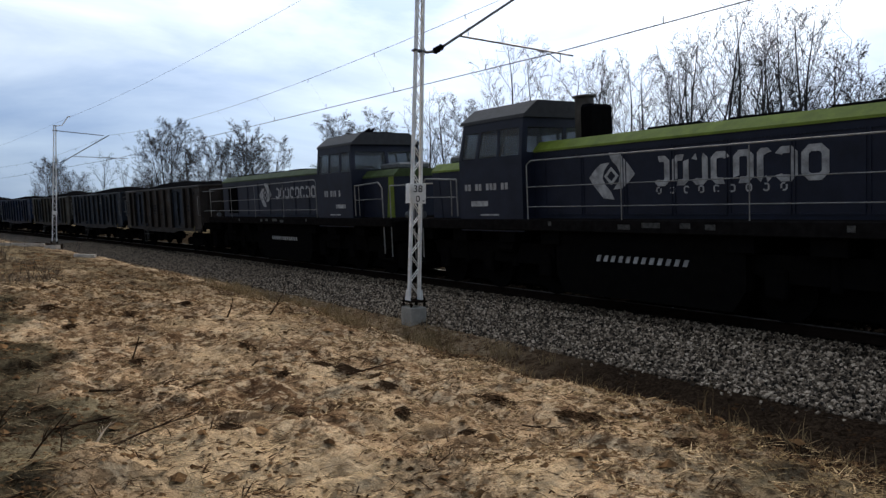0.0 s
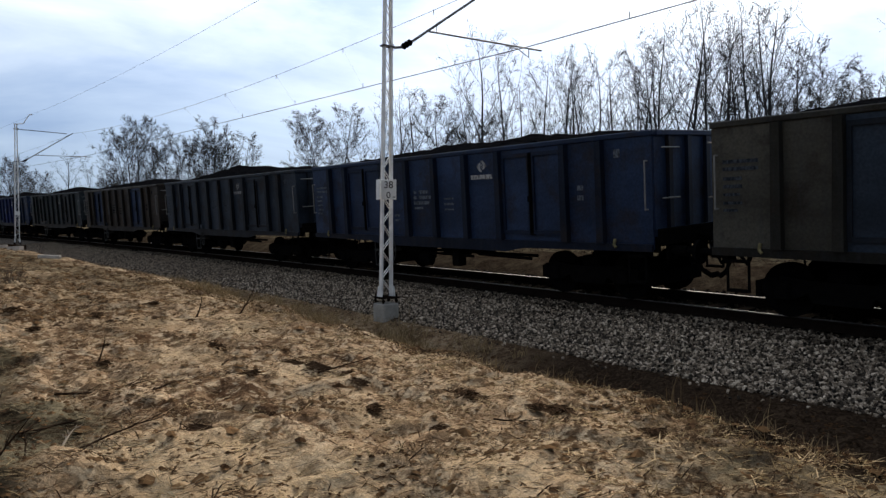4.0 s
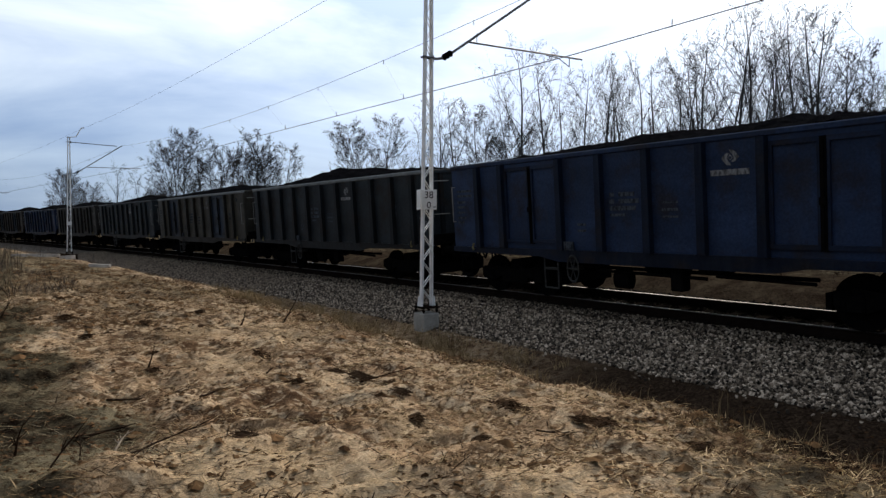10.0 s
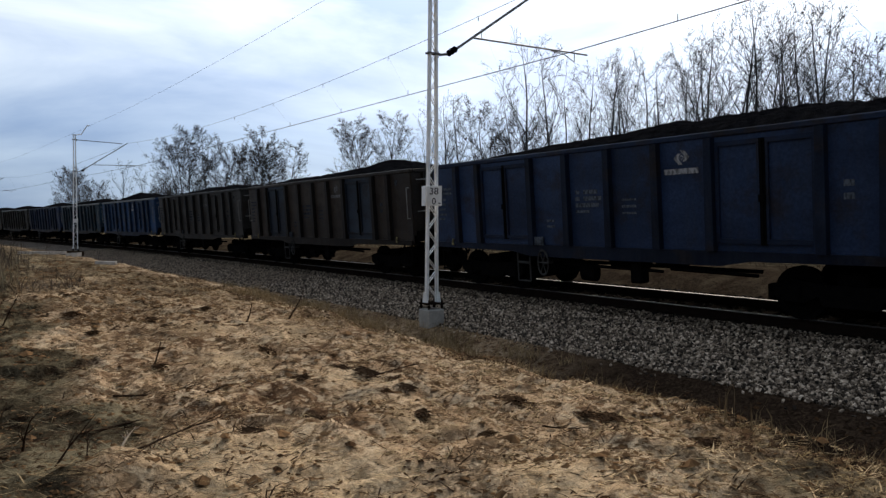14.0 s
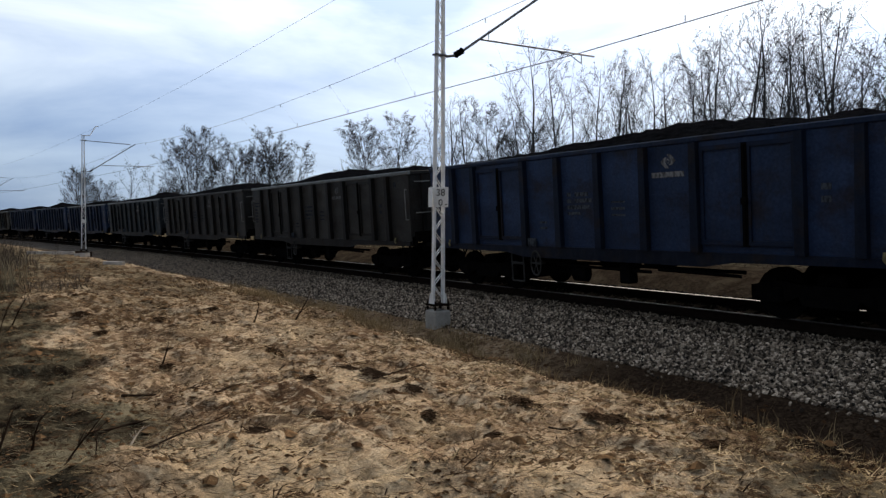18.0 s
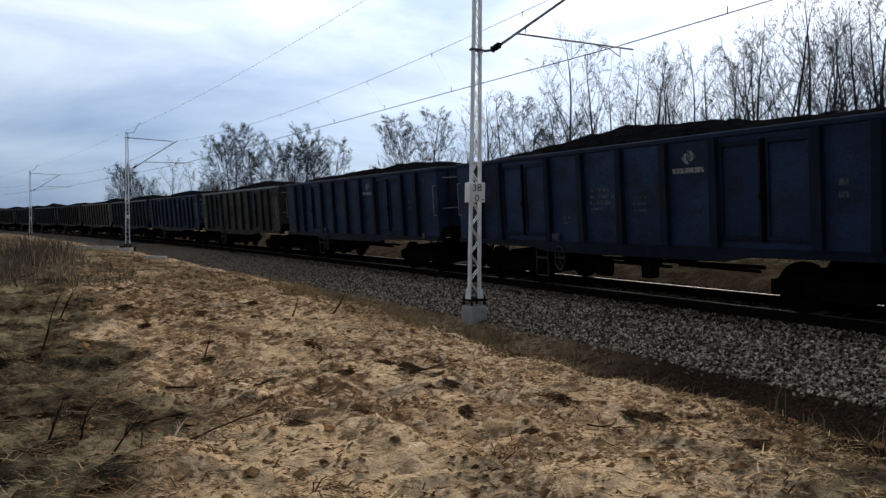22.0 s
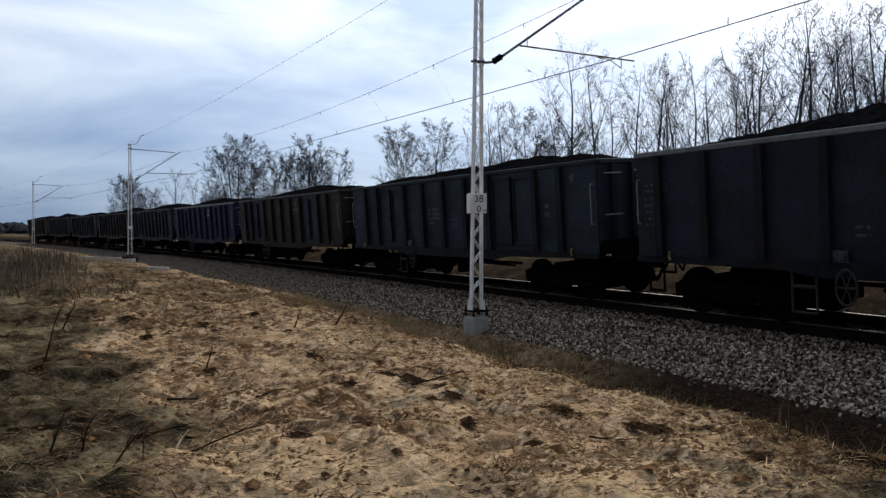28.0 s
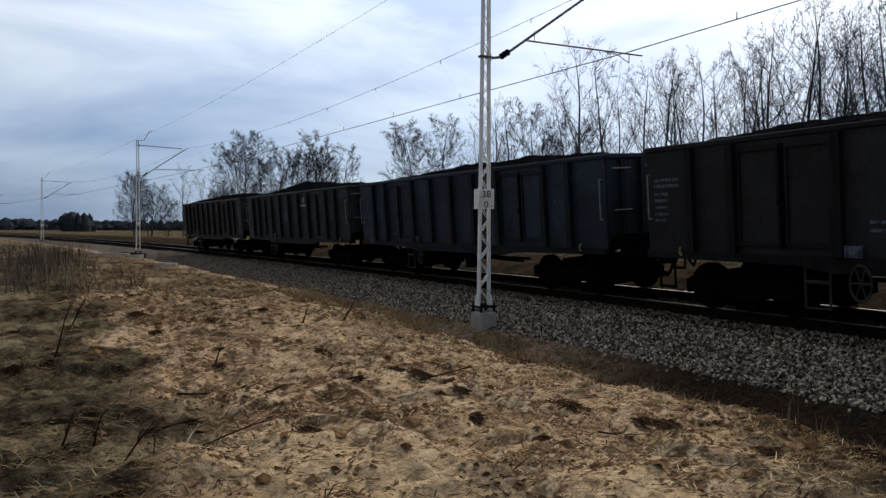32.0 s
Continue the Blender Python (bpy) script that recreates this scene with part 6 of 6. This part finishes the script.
def clump(x, y, w, h, seed, n=70, label="dark clod of torn roots and soil on the sand"):
    """A torn root mat: a lumpy clod with sprigs sticking out."""
    rnd = random.Random(seed)
    z = float(ground_height(x, y)[0])
    C = new("root_clump")
    bm = bmesh.new()
    bmesh.ops.create_icosphere(bm, subdivisions=3, radius=1.0)
    for v in bm.verts:
        c = v.co.copy()
        q = 1 + 0.7 * noise.noise(c * 1.6 + Vector((seed, 0, 0))) + 0.6 * noise.noise(c * 4 + Vector((0, seed, 0)))
        v.co = Vector((c.x * w * 0.62 * q, c.y * w * 0.22 * q, c.z * h * 0.6 * (0.5 + q * 0.7) + 0.5 * h * noise.noise(c * 6)))
    part("clod", bm, ROOT, C)
    st = Sticks(3)
    lean = rnd.choice((0.2, 3.3)) + rnd.gauss(0, 0.4)
    for _ in range(n * 3):
        a = rnd.uniform(0, 6.28)
        r = abs(rnd.gauss(0, 0.6)) * w
        p = Vector((math.cos(a) * r * 1.7, math.sin(a) * r * 0.8, max(0.0, h * 0.7 * (1 - r / w)) + 0.006))
        a2 = lean + rnd.gauss(0, 0.5)
        d = Vector((math.cos(a2), math.sin(a2), rnd.uniform(-0.1, 0.35))).normalized()
        q = p + d * rnd.uniform(0.03, 0.09)
        st.seg(p, q, 0.006, 0.004)
        st.seg(q, q + (d + Vector((rnd.uniform(-1, 1), rnd.uniform(-1, 1), -0.4)) * 0.9) * 0.04, 0.004, 0.001)
    tagged(part("root_fringe", raw_mesh("root_fringe", st.v, st.f, ROOT), ROOT, C), "dark torn roots", "", "", "stuff")
    C.matrix_basis = pose(x, y, z)
    return tagged(C, label, "root clump", "torn root clumps on the sand")


# place and half width
CLUMPS = ((-12.47, 2.56, 0.14), (-15.2, 2.55, 0.15), (-14.65, 1.59, 0.21), (-10.03, 2.21, 0.1), (-11.22, 3.67, 0.1), (-8.92, 3.24, 0.19), (-8.62, 1.85, 0.05), (-5.4, 1.9, 0.16), (-6.73, 3.58, 0.18), (-6.53, 3.81, 0.07), (-7.16, 3.55, 0.1), (-6.84, 2.84, 0.07), (-5.54, 2.48, 0.07), (-5.05, 4.22, 0.16), (-4.33, 4.39, 0.06), (-5.2, 3.26, 0.05), (-4.26, 4.62, 0.12), (-3.58, 5.04, 0.05), (-12.24, 1.62, 0.11), (-13.66, 3.74, 0.1), (-9.05, 1.1, 0.13), (-5.81, 3.55, 0.09), (-4.57, 3.49, 0.05))
for k, (x, y, w) in enumerate(CLUMPS):
    clump(x, y, w, 0.26 * w + 0.012, 40 + k, 45)


def branch(x, y, yaw, length, r, rise, seed, material, label, twigs=4):
    """A dead stick: a bent tapered stem with side twigs, lying or stuck in the soil."""
    rnd = random.Random(seed)
    B = new("dead_branch")
    st = Sticks(6)
    p, d = Vector((0, 0, 0.0)), Vector((math.cos(rise), 0, math.sin(rise)))
    pts = [p]
    for k in range(7):
        d = (d + Vector((0, rnd.uniform(-1, 1), rnd.uniform(-0.7, 0.7))) * 0.14).normalized()
        q = p + d * length / 7
        p = q
        pts.append(p)
    st.path(pts, [r * (1 - k / 8) for k in range(8)])
    part("stem", raw_mesh("stem", st.v, st.f, material, True), material, B)
    for k in range(twigs):
        tw = Sticks(4)
        i = rnd.randint(2, 6)
        dd = (d + Vector((rnd.uniform(-0.5, 0.5), rnd.choice((-1, 1)) * rnd.uniform(0.4, 1.0), rnd.uniform(-0.05, 0.12) if rise < 0.4 else rnd.uniform(0.0, 0.7)))).normalized()
        q = pts[i] + dd * length * rnd.uniform(0.10, 0.22)
        tw.path([pts[i], q, q + (dd + Vector((0.3, 0, 0.3))).normalized() * length * 0.1], [r * 0.45, r * 0.25, r * 0.08])
        part("twig", raw_mesh("twig", tw.v, tw.f, material), material, B)
    B.matrix_basis = pose(x, y, float(ground_height(x, y)[0]) + (r * 0.7 if rise < 0.4 else -0.04), 0, 0, yaw)
    return tagged(B, label, "branch", "dead branches on the ground")


BRANCHES = ((-6.29, 0.43, 85, 0.80, 0.024, 0.02), (-5.55, 0.93, 150, 0.34, 0.012, 0.25), (-8.65, 1.80, 60, 0.34, 0.016, 1.35), (-12.1, 4.05, 40, 0.40, 0.018, 1.2), (-11.6, 4.6, 120, 0.75, 0.018, 0.75), (-6.1, 0.12, 95, 0.42, 0.012, 1.25), (-5.9, 0.32, 30, 0.45, 0.012, 0.95),
            (-9.9, 0.15, 100, 0.75, 0.014, 1.3), (-5.31, 0.96, 101, 0.71, 0.012, 0.04), (-7.55, 1.20, 73, 0.88, 0.014, 0.02), (-7.46, 1.73, 106, 0.40, 0.013, 0.05), (-6.86, 1.92, 105, 0.28, 0.012, 0.10), (-5.42, 0.69, 165, 0.28, 0.008, 0.9), (-7.0, 0.75, 78, 0.45, 0.012, 0.03))
BRANCHES2 = ((-6.6, 3.5, 35, 0.6, 0.012, 0.35), (-4.4, 4.0, 20, 0.45, 0.010, 0.05), (-3.9, 2.7, 100, 0.3, 0.008, 0.5), (-8.0, 3.0, 140, 0.5, 0.012, 0.08), (-5.3, 0.45, 100, 0.5, 0.010, 0.9), (-14.0, 0.5, 80, 0.7, 0.015, 1.2))
for k, (x, y, yaw, ln, r, rise) in enumerate(BRANCHES + BRANCHES2):
    branch(x, y, yaw, ln, r, rise, 60 + k, DULLWOOD if k == 1 else DEADWOOD, "bleached stick on dark soil" if k == 1 else "dark dead stick on the sandy ground")


def plank(x, y, yaw, ln, w, t, material, label, tilt=0.0):
    bm = bmesh.new()
    box(bm, -ln / 2, ln / 2, -w / 2, w / 2, 0, t, 0.008)
    for v in bm.verts:
        v.co.z += 0.01 * noise.noise(v.co * 3)
    ob = new("plank", mesh_of("plank", bm, material))
    ob.matrix_basis = pose(x, y, float(ground_height(x, y)[0]) + 0.04, 0, tilt, yaw)
    return tagged(ob, label, "plank", "planks by the line")


plank(-47.8, 3.75, 68, 2.6, 0.18, 0.19, PALEWOOD, "pale weathered plank lying by the line")
plank(-48.6, 5.3, -60, 1.5, 0.5, 0.30, DEADWOOD, "dark broken board by the mast", -4)
plank(-42.6, 4.82, 18, 1.3, 0.24, 0.22, PALEWOOD, "pale split board by the mast", -3)
plank(-32.2, 4.84, 40, 1.0, 0.15, 0.13, PALEWOOD, "pale weathered board on the sand")


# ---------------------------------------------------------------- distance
# aerial haze is put into this blue-grey base colour
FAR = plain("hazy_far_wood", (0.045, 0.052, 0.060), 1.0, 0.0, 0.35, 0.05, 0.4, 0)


def far_wood(name, az0, az1, r, h, n, seed, label):
    """A far belt of trees: many uneven twiggy cones and clumps along the horizon."""
    rnd = random.Random(seed)
    v, f = [], []
    for _ in range(n):
        a = radians(rnd.uniform(az0, az1))
        d = r * rnd.uniform(0.92, 1.1)
        x, y = d * math.cos(a), d * math.sin(a)
        hh, w = h * rnd.uniform(0.45, 1.1), r * 0.010 * rnd.uniform(0.4, 1.1)
        i, k = len(v), 7
        for lev, (zz, ww) in enumerate(((-1.2, 0.8), (hh * 0.4, 1.0), (hh * 0.8, 0.7), (hh, 0.15))):
            for j in range(k):
                t = 2 * math.pi * j / k
                q = ww * w * rnd.uniform(0.6, 1.25)
                v.append((x + q * math.cos(t), y + q * math.sin(t), zz + rnd.uniform(-0.08, 0.08) * hh))
        for lev in range(3):
            for j in range(k):
                f.append((i + lev * k + j, i + lev * k + (j + 1) % k, i + (lev + 1) * k + (j + 1) % k, i + (lev + 1) * k + j))
        f.append(tuple(range(i + 3 * k, i + 4 * k)))
    return tagged(new(name, raw_mesh(name, v, f, FAR)), label, "woods", "", "stuff")


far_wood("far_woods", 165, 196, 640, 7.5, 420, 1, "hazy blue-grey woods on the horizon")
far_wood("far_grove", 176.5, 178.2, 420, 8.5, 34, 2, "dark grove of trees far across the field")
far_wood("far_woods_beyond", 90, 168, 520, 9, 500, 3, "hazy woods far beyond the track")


# ---------------------------------------------------------------- train make-up
PITCH, WAGONS = 14.04, 41
SHADE = 1.6
HUES = {"black": (0.012, 0.012, 0.013), "navy": (0.0092, 0.0168, 0.0375), "blue": (0.007, 0.014, 0.062), "deep": (0.008, 0.0135, 0.036), "slate": (0.0115, 0.0165, 0.0245), "brown": (0.0185, 0.0150, 0.0125),
        "azure": (0.0085, 0.024, 0.058), "teal": (0.0105, 0.0215, 0.033), "sand": (0.074, 0.070, 0.057), "tan": (0.028, 0.0265, 0.0215), "green": (0.0135, 0.0175, 0.0205), "olive": (0.0165, 0.0160, 0.0148)}
WORDS = {"black": "sooty black", "navy": "dull navy blue", "blue": "bright blue", "deep": "deep blue", "slate": "slate blue-grey", "brown": "rusty brown", "azure": "faded azure blue", "teal": "dark teal", "sand": "pale sand-coloured", "tan": "faded tan", "green": "dark grey-green", "olive": "dark olive brown"}
# body colour, door colour, pale top rail (*), in the order of the train
MAKE_UP = """brown/slate slate tan/slate navy slate brown/navy green blue|navy/navy blue|navy/navy navy* navy green* tan/slate* green olive navy
brown/slate olive azure* teal* navy olive* olive green* navy* navy navy tan/green* navy slate* sand brown slate* slate brown/slate deep* slate
black slate green olive""".split()
PALE_RAIL = plain("worn_pale_top_rail", (0.16, 0.175, 0.18), 0.6, 0.0, 0.3)
RIBBED = (9, 11, 29, 30, 32)            # wagons with even ribs and no side doors
fleet = []
rnd = random.Random(5)
pale_mesh = {}
for i in range(WAGONS):
    src = wagon_plain if i in RIBBED else wagon_door
    code = MAKE_UP[i]
    pale = code.endswith("*")
    body, door = (code.strip("*").split("/") * 2)[:2]
    body, ahead_hue = (body.split("|") * 2)[:2]
    door = door.split("|")[-1]
    ob = copy_thing(src, Matrix()) if i not in (32, WAGONS - 1) else src
    fresh = rnd.choice((0.6, 0.75, 0.9, 1.1)) * (2.0 if body in ("blue", "azure") else 0.45 if body in ("brown", "olive", "tan") else 1.0)
    for c in ob.children_recursive:
        q = rnd.uniform(0.88, 1.12)
        hue = HUES[door] if c.name.startswith("door") or (c.name.startswith("side_panel") and 2.36 < abs(c.location.x) < 4.32) else HUES[body]
        if ahead_hue != body and max(v.co.x for v in c.data.vertices) + c.location.x > 2.4 and hue == HUES[body]:
            hue = HUES[ahead_hue]
        # shading of ribs, end posts and door frames is put into a darker colour
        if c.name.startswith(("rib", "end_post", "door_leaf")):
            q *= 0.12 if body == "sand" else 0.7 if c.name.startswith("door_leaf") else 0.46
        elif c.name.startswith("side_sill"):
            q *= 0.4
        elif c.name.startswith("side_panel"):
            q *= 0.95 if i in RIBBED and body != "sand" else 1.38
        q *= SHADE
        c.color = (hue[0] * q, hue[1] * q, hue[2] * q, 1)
        if c.name.startswith(("emblem", "name_bar")):
            c.color = (0.40 * fresh, 0.41 * fresh, 0.42 * fresh, 1)
        elif c.name.startswith(("number_bar", "load_table", "stencil", "label_board")):
            c.color = (0.125 * fresh, 0.145 * fresh, 0.175 * fresh, 1)
        if pale and c.name.startswith("top_rail"):
            key = c.data.name
            if key not in pale_mesh:
                pale_mesh[key] = c.data.copy()
                pale_mesh[key].materials[0] = PALE_RAIL
            c.data = pale_mesh[key]
            tagged(c, "pale worn top rail")
    part("coal_load", COALS[i % 7], COAL, ob, "heaped black coal", pose(0, 0, LIFT))
    tagged(ob, f"{WORDS[body]} open steel wagon" + (f", {WORDS[door]} doors," if door != body else "") + " full of coal", "freight wagon", "coal wagons of the train")
    fleet.append(ob)

def last_end(t):
    """How far back along the track the tail of the train stands at t seconds: a slow gain of speed."""
    return 609.164 - 0.14 * max(0.0, 1.0 - t) + t * (-17.2305 + t * (-0.00239 + t * -0.0000743))


def on_track(s, half):
    a, b = Vector(beside(s + half, 0)), Vector(beside(s - half, 0))
    c, d = (a + b) / 2, b - a
    return pose(c.x, c.y, RAIL_Z, CANT, 0, math.degrees(math.atan2(d.y, d.x)))


def slack(i):
    """Play in the couplings: how far wagon i runs ahead of its even place."""
    return float(np.interp(i, (0, 5, 9, 12, 14, 16, 18, 24, 28, 33, 40), (-0.12, -0.08, -0.08, -0.12, -0.30, -0.27, -0.03, 0.05, 0.08, 0.18, 0.10)))


def motions():
    for i, ob in enumerate(fleet):
        back = (WAGONS - 1 - i) * PITCH + BODY / 2 + slack(i)
        walk(ob, [(t, on_track(last_end(t) - back, 4.5)) for t in range(33)])
    head = WAGONS * PITCH - (PITCH - BODY) - 0.07
    for ob, ahead, turn in ((engine_rear, 1.24 + 7.85, 0), (engine_front, 1.24 + 15.45 + 1.12 + 7.6, 180)):
        walk(ob, [(t, on_track(last_end(t) - head - ahead, 4.7) @ pose(0, 0, 0, 0, 0, turn)) for t in range(33)])


motions()
